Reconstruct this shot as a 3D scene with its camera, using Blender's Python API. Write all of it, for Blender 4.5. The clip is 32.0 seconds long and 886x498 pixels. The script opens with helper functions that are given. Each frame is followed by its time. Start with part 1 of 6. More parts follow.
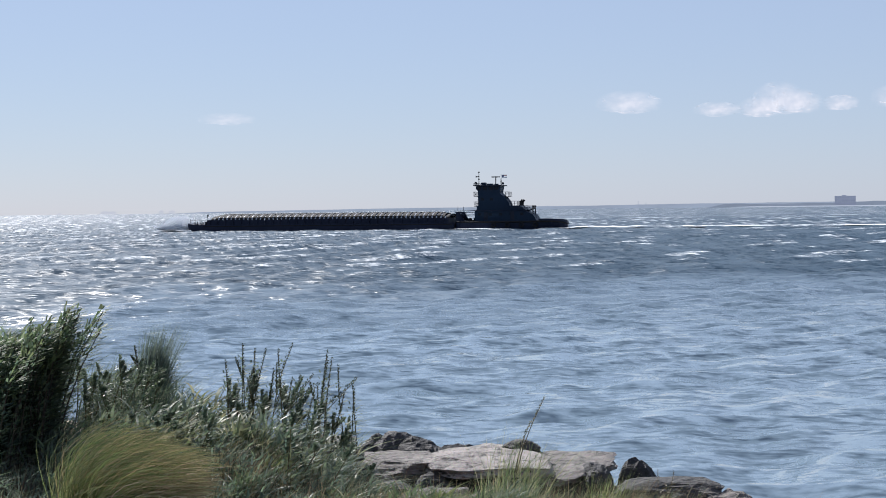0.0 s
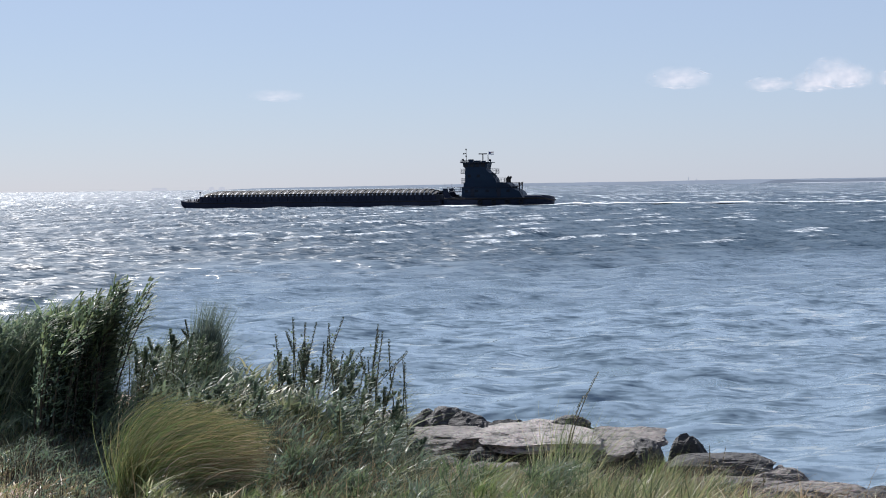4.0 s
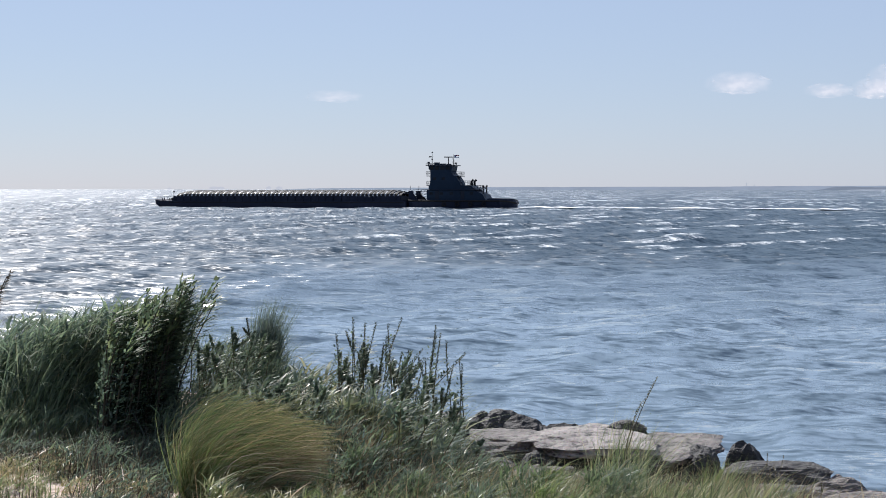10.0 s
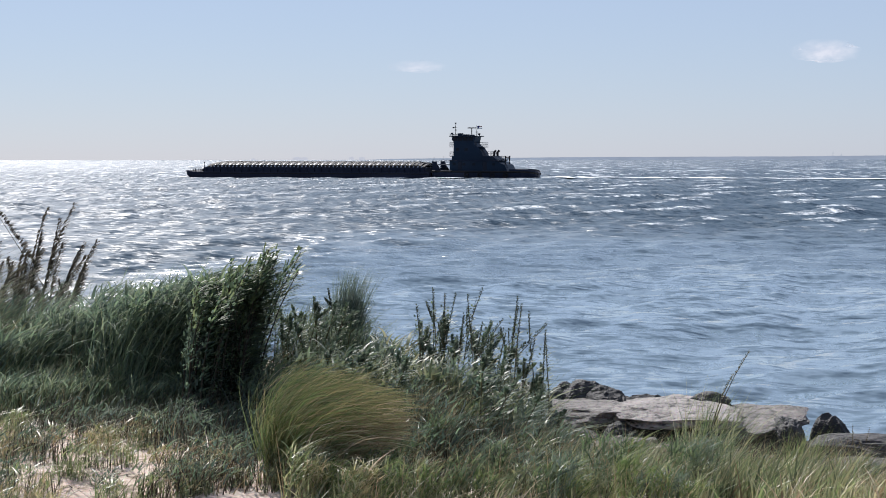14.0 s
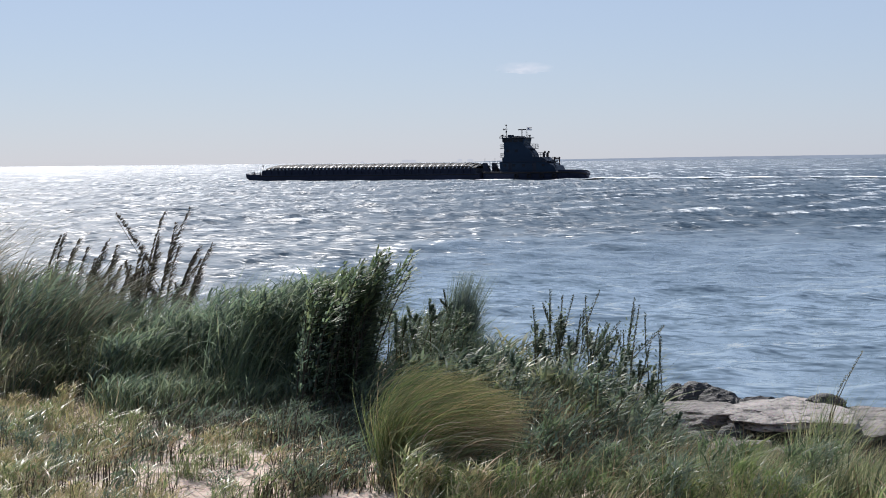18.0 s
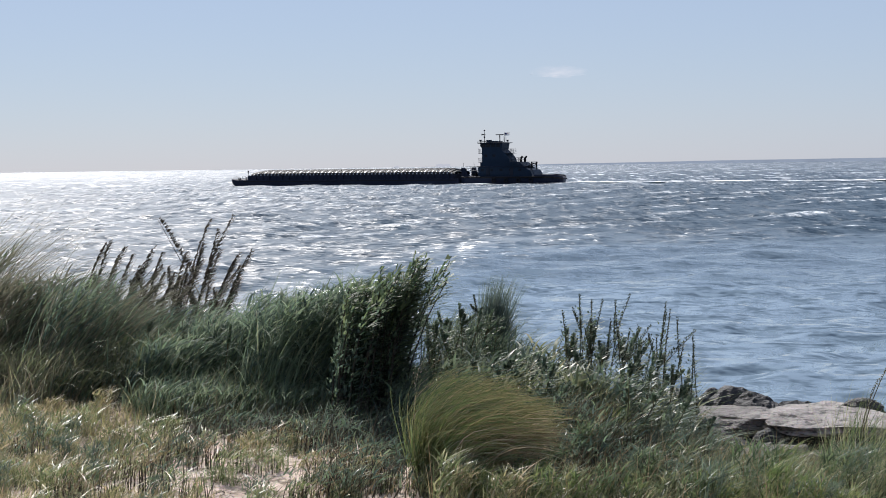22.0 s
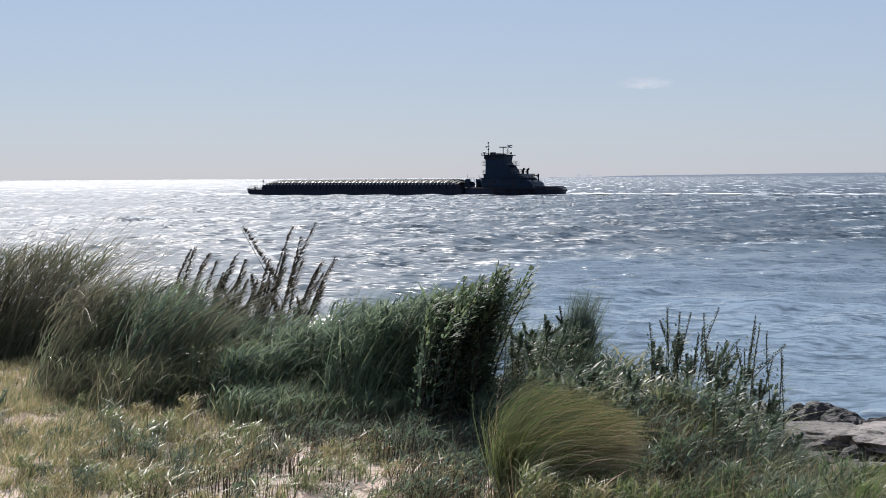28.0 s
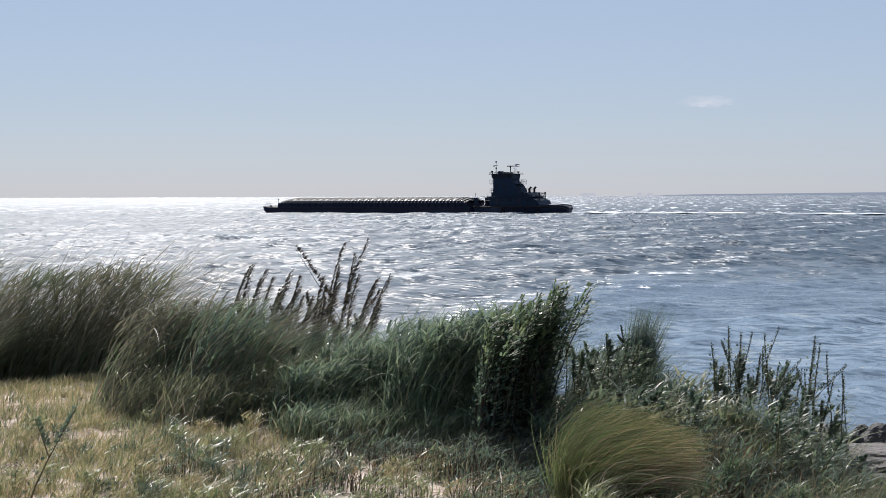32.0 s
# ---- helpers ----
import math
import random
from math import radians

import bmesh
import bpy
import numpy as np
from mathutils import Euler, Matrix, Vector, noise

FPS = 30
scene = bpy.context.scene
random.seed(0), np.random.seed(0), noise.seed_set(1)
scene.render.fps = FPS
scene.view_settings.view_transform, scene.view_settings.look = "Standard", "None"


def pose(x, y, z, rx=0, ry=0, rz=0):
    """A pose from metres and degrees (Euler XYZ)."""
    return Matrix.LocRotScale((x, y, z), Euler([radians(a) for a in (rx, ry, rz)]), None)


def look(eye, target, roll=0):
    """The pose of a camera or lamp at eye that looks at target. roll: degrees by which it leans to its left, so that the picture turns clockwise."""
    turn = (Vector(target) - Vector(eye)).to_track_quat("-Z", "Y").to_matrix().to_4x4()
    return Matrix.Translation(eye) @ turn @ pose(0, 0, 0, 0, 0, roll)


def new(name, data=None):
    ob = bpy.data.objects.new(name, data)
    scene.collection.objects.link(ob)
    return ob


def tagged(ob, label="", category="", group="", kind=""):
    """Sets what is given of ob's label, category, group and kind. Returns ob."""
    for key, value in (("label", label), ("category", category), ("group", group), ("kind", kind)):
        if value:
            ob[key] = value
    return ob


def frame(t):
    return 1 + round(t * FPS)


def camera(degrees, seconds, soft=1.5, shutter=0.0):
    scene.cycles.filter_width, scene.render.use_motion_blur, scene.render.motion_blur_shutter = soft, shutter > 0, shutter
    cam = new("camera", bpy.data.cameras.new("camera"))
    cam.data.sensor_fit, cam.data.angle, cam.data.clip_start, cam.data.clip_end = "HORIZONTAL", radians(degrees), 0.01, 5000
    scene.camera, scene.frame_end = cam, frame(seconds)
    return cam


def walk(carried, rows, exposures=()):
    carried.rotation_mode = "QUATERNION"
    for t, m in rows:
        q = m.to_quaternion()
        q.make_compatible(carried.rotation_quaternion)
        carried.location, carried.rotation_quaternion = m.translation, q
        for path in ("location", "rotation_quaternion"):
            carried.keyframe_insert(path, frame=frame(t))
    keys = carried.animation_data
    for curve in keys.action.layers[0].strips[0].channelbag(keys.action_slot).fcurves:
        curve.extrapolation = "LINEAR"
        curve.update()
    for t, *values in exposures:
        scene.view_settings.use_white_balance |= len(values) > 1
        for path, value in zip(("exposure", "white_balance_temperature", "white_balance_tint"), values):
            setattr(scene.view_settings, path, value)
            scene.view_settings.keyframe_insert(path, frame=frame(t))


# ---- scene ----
FOV = 31.496
PATH = [  # seconds, x, z, yaw (left), pitch (up), roll
    (0, 0.055, 4.405, -9.433, -1.456, -0.657),
    (0.5, 0.050, 4.410, -9.306, -1.541, -0.689),
    (1, 0.048, 4.416, -9.090, -1.656, -0.586),
    (1.5, 0.052, 4.410, -8.766, -1.753, -0.620),
    (2, 0.056, 4.405, -8.464, -1.914, -0.547),
    (2.5, 0.061, 4.399, -8.257, -2.062, -0.720),
    (3, 0.068, 4.393, -8.035, -2.158, -0.836),
    (3.5, 0.055, 4.394, -7.800, -2.243, -0.851),
    (5.5, 0.013, 4.399, -6.968, -2.355, -0.074),
    (6, 0.025, 4.399, -6.427, -2.275, -0.117),
    (6.5, 0.018, 4.399, -6.180, -2.303, 0.047),
    (7, 0.013, 4.401, -6.204, -2.437, 0.074),
    (7.5, 0.014, 4.400, -6.262, -2.529, 0.012),
    (8, 0.002, 4.398, -6.294, -2.581, 0.165),
    (8.5, 0.007, 4.400, -6.330, -2.564, 0.021),
    (9, 0.022, 4.397, -6.279, -2.489, -0.066),
    (9.5, 0.003, 4.396, -6.014, -2.332, -0.055),
    (10, 0.000, 4.395, -5.614, -2.213, 0.057),
    (10.5, 0.003, 4.394, -5.271, -2.225, 0.080),
    (11, -0.003, 4.393, -4.984, -2.247, 0.143),
    (11.5, -0.008, 4.393, -4.746, -2.224, 0.083),
    (12, 0.002, 4.393, -4.559, -2.252, -0.074),
    (12.5, 0.000, 4.393, -4.389, -2.436, -0.061),
    (13, 0.003, 4.393, -4.026, -2.697, 0.079),
    (13.5, -0.011, 4.396, -3.461, -2.986, 0.089),
    (14, -0.002, 4.396, -2.608, -3.297, -0.044),
    (14.5, -0.003, 4.393, -1.741, -3.522, -0.283),
    (16.5, -0.003, 4.392, 0.062, -3.378, -0.646),
    (17, -0.014, 4.391, 0.406, -3.287, -0.536),
    (17.5, -0.013, 4.393, 0.874, -3.213, -0.590),
    (18, -0.017, 4.396, 1.360, -3.213, -0.585),
    (18.5, -0.015, 4.396, 1.643, -3.248, -0.466),
    (19, -0.017, 4.396, 1.689, -3.204, -0.502),
    (19.5, -0.020, 4.397, 1.732, -3.111, -0.483),
    (20, -0.032, 4.401, 1.957, -3.088, -0.549),
    (20.5, -0.018, 4.397, 2.181, -3.116, -0.777),
    (21, -0.014, 4.398, 2.226, -3.189, -0.848),
    (21.5, -0.008, 4.398, 2.297, -3.179, -0.751),
    (22, -0.014, 4.400, 2.620, -3.045, -0.782),
    (22.5, -0.015, 4.401, 3.261, -2.909, -0.812),
    (23, -0.016, 4.402, 4.031, -2.887, -0.907),
    (23.5, -0.016, 4.404, 4.695, -2.920, -0.959),
    (24, -0.021, 4.402, 5.094, -2.816, -0.931),
    (24.5, -0.020, 4.403, 5.255, -2.631, -0.895),
    (26.5, -0.020, 4.408, 5.435, -2.368, -0.856),
    (27, -0.024, 4.413, 5.632, -2.502, -0.851),
    (27.5, -0.019, 4.404, 5.645, -2.616, -0.581),
    (28, -0.018, 4.401, 5.673, -2.637, -0.350),
    (28.5, -0.016, 4.404, 5.900, -2.555, -0.141),
    (29, -0.019, 4.404, 6.305, -2.374, -0.059),
    (29.5, -0.021, 4.402, 6.741, -2.275, -0.103),
    (30, -0.035, 4.399, 7.003, -2.274, -0.260),
    (30.5, -0.026, 4.406, 7.209, -2.262, -0.180),
    (31, -0.018, 4.412, 7.491, -2.218, -0.199),
    (31.5, -0.020, 4.410, 7.778, -2.124, -0.163),
    (32, -0.036, 4.403, 7.844, -1.966, -0.195),
]

cam = camera(FOV, 32.0, 0.95)


def aim(x, z, yaw, pitch, roll):
    a, p = radians(yaw), radians(pitch)
    d = Vector((-math.sin(a) * math.cos(p), math.cos(a) * math.cos(p), math.sin(p)))
    e = Vector((x, 0, z))
    return look(e, e + d * 10, roll)


walk(cam, [(r[0], aim(*r[1:])) for r in PATH], [(0, 0.51, 6180, 12), (13, 0.5, 6230, 12), (23, 0.4, 6280, 12), (32, 0.34, 6320, 12)])

# ---- light ----
SUN_AZ, SUN_EL = 19.0, 42.0  # degrees left of +y, above the horizon
world = bpy.data.worlds.new("sky")
scene.world = world
world.use_nodes = True
wn = world.node_tree.nodes
sky = wn.new("ShaderNodeTexSky")
sky.sky_type = "NISHITA"
sky.sun_disc = False
sky.sun_elevation, sky.sun_rotation = radians(SUN_EL), radians(-SUN_AZ)
sky.air_density, sky.dust_density, sky.ozone_density = 1.0, 0.2, 4.0
wn["Background"].inputs["Strength"].default_value = 0.070
haze = wn.new("ShaderNodeMix")  # even summer haze over the clear-sky model
haze.data_type = "RGBA"
haze.inputs[0].default_value = 0.68
haze.inputs[7].default_value = (4.6, 5.3, 6.9, 1)
world.node_tree.links.new(sky.outputs[0], haze.inputs[6])
world.node_tree.links.new(haze.outputs[2], wn["Background"].inputs["Color"])

sun_data = bpy.data.lights.new("sun", "SUN")
sun_data.energy, sun_data.angle, sun_data.color = 5.0, radians(0.5), (1.0, 0.95, 0.88)
sun = new("sun", sun_data)
a, e = radians(SUN_AZ), radians(SUN_EL)
sun.matrix_world = look((0, 0, 60), (60 * math.sin(a) * math.cos(e), -60 * math.cos(a) * math.cos(e), 60 - 60 * math.sin(e)))

# ---- materials ----
def nodes_of(name):
    m = bpy.data.materials.new(name)
    m.use_nodes = True
    nt = m.node_tree
    return m, nt, nt.nodes["Principled BSDF"], nt.nodes["Material Output"]


def noise_node(nt, scale, detail=4.0, rough=0.55, coord="Object", stretch=None):
    tc = nt.nodes.new("ShaderNodeTexCoord")
    n = nt.nodes.new("ShaderNodeTexNoise")
    n.inputs["Scale"].default_value, n.inputs["Detail"].default_value, n.inputs["Roughness"].default_value = scale, detail, rough
    out = tc.outputs[coord]
    if stretch:
        mp = nt.nodes.new("ShaderNodeMapping")
        mp.inputs["Scale"].default_value = stretch
        nt.links.new(out, mp.inputs["Vector"])
        out = mp.outputs[0]
    nt.links.new(out, n.inputs["Vector"])
    return n


def ramp_node(nt, source, stops):
    r = nt.nodes.new("ShaderNodeValToRGB")
    els = r.color_ramp.elements
    while len(els) < len(stops):
        els.new(0.5)
    for el, (p, c) in zip(els, stops):
        el.position, el.color = p, (*c, 1) if len(c) == 3 else c
    nt.links.new(source, r.inputs["Fac"])
    return r


def mix_node(nt, fac, a, b, mode="MIX"):
    m = nt.nodes.new("ShaderNodeMix")
    m.data_type, m.blend_type = "RGBA", mode
    for val, sock in ((fac, m.inputs[0]), (a, m.inputs[6]), (b, m.inputs[7])):
        if isinstance(val, (int, float)):
            sock.default_value = val
        elif isinstance(val, tuple):
            sock.default_value = (*val, 1)
        else:
            nt.links.new(val, sock)
    return m.outputs[2]


def bump_node(nt, bsdf, height, strength, distance, normal=None):
    b = nt.nodes.new("ShaderNodeBump")
    b.inputs["Strength"].default_value, b.inputs["Distance"].default_value = strength, distance
    nt.links.new(height, b.inputs["Height"])
    if normal:
        nt.links.new(normal, b.inputs["Normal"])
    if bsdf:
        nt.links.new(b.outputs[0], bsdf.inputs["Normal"])
    return b.outputs[0]


def painted(name, dark, light, scale=0.8, rough=0.5, metal=0.0, streak=(1, 1, 0.25), bump=0.02, fine=9.0):
    """Weathered paint, steel or plastic: broad stains, finer grain, slight relief."""
    m, nt, b, _ = nodes_of(name)
    n1 = noise_node(nt, scale, 5, 0.6, stretch=streak)
    n2 = noise_node(nt, scale * fine, 3, 0.6)
    f = mix_node(nt, 0.35, n1.outputs[0], n2.outputs[0])
    r = ramp_node(nt, f, [(0.32, dark), (0.68, light)])
    nt.links.new(r.outputs[0], b.inputs["Base Color"])
    rr = ramp_node(nt, n2.outputs[0], [(0.3, (rough - 0.1,) * 3), (0.7, (rough + 0.12,) * 3)])
    nt.links.new(rr.outputs[0], b.inputs["Roughness"])
    b.inputs["Metallic"].default_value = metal
    b.inputs["Specular IOR Level"].default_value = 0.15
    bump_node(nt, b, n2.outputs[0], 0.4, bump)
    return m


def leafy(name, stops, translucent=0.4, rough=0.45, broad=0.7, gloss=0.25):
    """Thin plant tissue: colour differs from blade to blade and from patch to patch, light passes through."""
    m, nt, b, out = nodes_of(name)
    geo = nt.nodes.new("ShaderNodeNewGeometry")
    n = noise_node(nt, broad, 3)
    f = mix_node(nt, 0.45, geo.outputs["Random Per Island"], n.outputs[0])
    r = ramp_node(nt, f, stops)
    n2 = noise_node(nt, 40, 3, stretch=(1, 1, 0.15))
    col = mix_node(nt, 0.25, r.outputs[0], n2.outputs["Color"], "OVERLAY")
    nt.links.new(col, b.inputs["Base Color"])
    b.inputs["Roughness"].default_value = rough
    b.inputs["Specular IOR Level"].default_value = gloss
    tr = nt.nodes.new("ShaderNodeBsdfTranslucent")
    nt.links.new(col, tr.inputs["Color"])
    mx = nt.nodes.new("ShaderNodeMixShader")
    mx.inputs[0].default_value = translucent
    nt.links.new(b.outputs[0], mx.inputs[1])
    nt.links.new(tr.outputs[0], mx.inputs[2])
    nt.links.new(mx.outputs[0], out.inputs["Surface"])
    return m


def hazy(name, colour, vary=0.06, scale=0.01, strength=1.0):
    """Far land and shipping, a plain backdrop: many kilometres of bright haze put into pale glowing colour."""
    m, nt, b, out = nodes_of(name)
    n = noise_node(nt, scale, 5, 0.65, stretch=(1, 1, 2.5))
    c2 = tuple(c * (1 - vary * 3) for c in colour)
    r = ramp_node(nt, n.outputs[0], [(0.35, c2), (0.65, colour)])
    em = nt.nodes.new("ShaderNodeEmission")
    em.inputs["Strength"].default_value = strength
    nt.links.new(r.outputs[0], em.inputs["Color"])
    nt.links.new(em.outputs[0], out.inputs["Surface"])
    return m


def water_material():
    m, nt, b, out = nodes_of("sea_water")
    n0 = noise_node(nt, 0.02, 4, 0.5)
    deep = ramp_node(nt, n0.outputs[0], [(0.35, (0.034, 0.062, 0.090)), (0.65, (0.052, 0.083, 0.112))])
    # paler, smoother shallows inside a bar some seventy-five metres out
    pos = nt.nodes.new("ShaderNodeNewGeometry")
    sep = nt.nodes.new("ShaderNodeSeparateXYZ")
    nt.links.new(pos.outputs["Position"], sep.inputs[0])
    wob = noise_node(nt, 0.05, 3, 0.5)
    bar = nt.nodes.new("ShaderNodeMath")
    bar.operation = "MULTIPLY_ADD"
    nt.links.new(wob.outputs[0], bar.inputs[0])
    bar.inputs[1].default_value = 44.0
    west = nt.nodes.new("ShaderNodeMath")  # the bar draws in to the beach on the western side
    west.operation = "MULTIPLY_ADD"
    nt.links.new(sep.outputs["X"], west.inputs[0])
    west.inputs[1].default_value, west.inputs[2].default_value = -5.0, -6.0
    west_on = nt.nodes.new("ShaderNodeMath")
    west_on.operation = "MAXIMUM"
    nt.links.new(west.outputs[0], west_on.inputs[0])
    west_on.inputs[1].default_value = 0.0
    reach_out = nt.nodes.new("ShaderNodeMath")
    reach_out.operation = "ADD"
    nt.links.new(sep.outputs["Y"], reach_out.inputs[0])
    nt.links.new(west_on.outputs[0], reach_out.inputs[1])
    nt.links.new(reach_out.outputs[0], bar.inputs[2])
    rng_ = nt.nodes.new("ShaderNodeMapRange")
    rng_.inputs["From Min"].default_value, rng_.inputs["From Max"].default_value = 74.0, 124.0
    nt.links.new(bar.outputs[0], rng_.inputs["Value"])
    base_colour = mix_node(nt, rng_.outputs[0], (0.140, 0.196, 0.240), deep.outputs[0])
    nf = noise_node(nt, 3.0, 7, 0.8, stretch=(0.5, 0.6, 1))
    at = nt.nodes.new("ShaderNodeAttribute")
    at.attribute_name = "foam"
    add = nt.nodes.new("ShaderNodeMath")
    add.operation = "MULTIPLY"
    nt.links.new(at.outputs["Fac"], add.inputs[0])
    nt.links.new(nf.outputs[0], add.inputs[1])
    gate = noise_node(nt, 0.9, 4, 0.7, stretch=(0.9, 0.25, 1))
    add2 = nt.nodes.new("ShaderNodeMath")
    add2.operation = "MULTIPLY"
    nt.links.new(add.outputs[0], add2.inputs[0])
    nt.links.new(gate.outputs[0], add2.inputs[1])
    fm = ramp_node(nt, add2.outputs[0], [(0.26, (0, 0, 0)), (0.40, (0.85, 0.85, 0.85))])
    # small far whitecaps and sun glints, both painted as white flecks drawn out along the crests
    fleck = noise_node(nt, 0.55, 3, 0.6, stretch=(0.5, 0.028, 1))
    fleck_on = ramp_node(nt, fleck.outputs[0], [(0.560, (0, 0, 0)), (0.625, (0.8, 0.8, 0.8))])
    open_sea = nt.nodes.new("ShaderNodeMapRange")
    open_sea.inputs["From Min"].default_value, open_sea.inputs["From Max"].default_value = 260.0, 520.0
    nt.links.new(sep.outputs["Y"], open_sea.inputs["Value"])
    fleck_far = nt.nodes.new("ShaderNodeMath")
    fleck_far.operation = "MULTIPLY"
    nt.links.new(fleck_on.outputs[0], fleck_far.inputs[0])
    nt.links.new(open_sea.outputs[0], fleck_far.inputs[1])
    base_colour = mix_node(nt, fleck_far.outputs[0], base_colour, (0.82, 0.86, 0.88))
    col = mix_node(nt, fm.outputs[0], base_colour, (0.82, 0.86, 0.88))
    nt.links.new(col, b.inputs["Base Color"])
    calm = mix_node(nt, rng_.outputs[0], (0.04, 0.04, 0.04), (0.44, 0.44, 0.44))
    rg = mix_node(nt, fm.outputs[0], calm, (0.8, 0.8, 0.8))
    nt.links.new(rg, b.inputs["Roughness"])
    b.inputs["IOR"].default_value = 1.333
    gl = nt.nodes.new("ShaderNodeMapRange")
    gl.inputs["To Min"].default_value, gl.inputs["To Max"].default_value = 1.0, 0.14
    nt.links.new(rng_.outputs[0], gl.inputs["Value"])
    off = nt.nodes.new("ShaderNodeMapRange")  # more specular level far out in the channel, added to brighten distant glitter
    off.inputs["From Min"].default_value, off.inputs["From Max"].default_value = 330.0, 1000.0
    off.inputs["To Max"].default_value = 0.14
    nt.links.new(sep.outputs["Y"], off.inputs["Value"])
    lev = nt.nodes.new("ShaderNodeMath")
    lev.operation = "ADD"
    nt.links.new(gl.outputs[0], lev.inputs[0])
    nt.links.new(off.outputs[0], lev.inputs[1])
    nt.links.new(lev.outputs[0], b.inputs["Specular IOR Level"])
    geo = nt.nodes.new("ShaderNodeNewGeometry")
    total = geo.outputs["Normal"]
    # ripples of several sizes tilt the surface; the broad ones run in long streaks down the wind
    for scale, slope, along in ((0.8, 1.2, (0.95, 0.13, 1)), (0.7, 0.8, (0.55, 1.3, 1)), (1.9, 1.6, (0.6, 1.4, 1)), (4.5, 1.2, (0.6, 1.4, 1)), (2.2, 1.3, (0.75, 0.032, 1))):
        w = noise_node(nt, scale, 3, 0.6, stretch=along)
        k1 = nt.nodes.new("ShaderNodeVectorMath")
        k1.operation = "SUBTRACT"
        nt.links.new(w.outputs["Color"], k1.inputs[0])
        k1.inputs[1].default_value = (0.5, 0.5, 0.5)
        k2 = nt.nodes.new("ShaderNodeVectorMath")
        k2.operation = "MULTIPLY_ADD"
        nt.links.new(k1.outputs[0], k2.inputs[0])
        k2.inputs[1].default_value = (slope * 1.05, slope, 0)
        if along[1] < 0.1:  # long wind lanes, on the open water only
            lane = nt.nodes.new("ShaderNodeMapRange")
            lane.inputs["From Min"].default_value, lane.inputs["From Max"].default_value = 110.0, 320.0
            nt.links.new(sep.outputs["Y"], lane.inputs["Value"])
            lanes = mix_node(nt, lane.outputs[0], (0, 0, 0), (slope * 1.2, slope, 0))
            nt.links.new(lanes, k2.inputs[1])
        nt.links.new(total, k2.inputs[2])
        total = k2.outputs[0]
    lull = nt.nodes.new("ShaderNodeMapRange")  # the ripples are weaker over the shallows
    lull.inputs["To Min"].default_value, lull.inputs["To Max"].default_value = 0.12, 1.0
    nt.links.new(rng_.outputs[0], lull.inputs["Value"])
    total = mix_node(nt, lull.outputs[0], geo.outputs["Normal"], total)
    # crisp little wavelets over the shallows, drawn out along the shore
    for scale, slope in ((0.9, 0.8), (2.4, 1.5), (5.8, 1.3)):
        w = noise_node(nt, scale, 2, 0.5, stretch=(0.5, 1.25, 1))
        k1 = nt.nodes.new("ShaderNodeVectorMath")
        k1.operation = "SUBTRACT"
        nt.links.new(w.outputs["Color"], k1.inputs[0])
        k1.inputs[1].default_value = (0.5, 0.5, 0.5)
        k2 = nt.nodes.new("ShaderNodeVectorMath")
        k2.operation = "MULTIPLY_ADD"
        nt.links.new(k1.outputs[0], k2.inputs[0])
        nt.links.new(mix_node(nt, rng_.outputs[0], (0.3 * slope, slope, 0), (0, 0, 0)), k2.inputs[1])
        nt.links.new(total, k2.inputs[2])
        total = k2.outputs[0]
    nrm = nt.nodes.new("ShaderNodeVectorMath")
    nrm.operation = "NORMALIZE"
    nt.links.new(total, nrm.inputs[0])
    nt.links.new(nrm.outputs[0], b.inputs["Normal"])
    return m


def foam_material():
    m, nt, b, out = nodes_of("foam")
    n = noise_node(nt, 1.2, 6, 0.75, stretch=(0.4, 0.9, 1))
    n2 = noise_node(nt, 0.06, 3, 0.6)
    at = nt.nodes.new("ShaderNodeAttribute")
    at.attribute_name = "foam"
    k = nt.nodes.new("ShaderNodeMath")
    k.operation = "MULTIPLY"
    nt.links.new(at.outputs["Fac"], k.inputs[0])
    s = mix_node(nt, 0.4, n.outputs[0], n2.outputs[0])
    nt.links.new(s, k.inputs[1])
    r = ramp_node(nt, k.outputs[0], [(0.27, (0, 0, 0)), (0.44, (1, 1, 1))])
    b.inputs["Base Color"].default_value = (0.86, 0.89, 0.9, 1)
    b.inputs["Roughness"].default_value = 0.8
    nt.links.new(r.outputs[0], b.inputs["Alpha"])
    bump_node(nt, b, n.outputs[0], 0.6, 0.1)
    return m


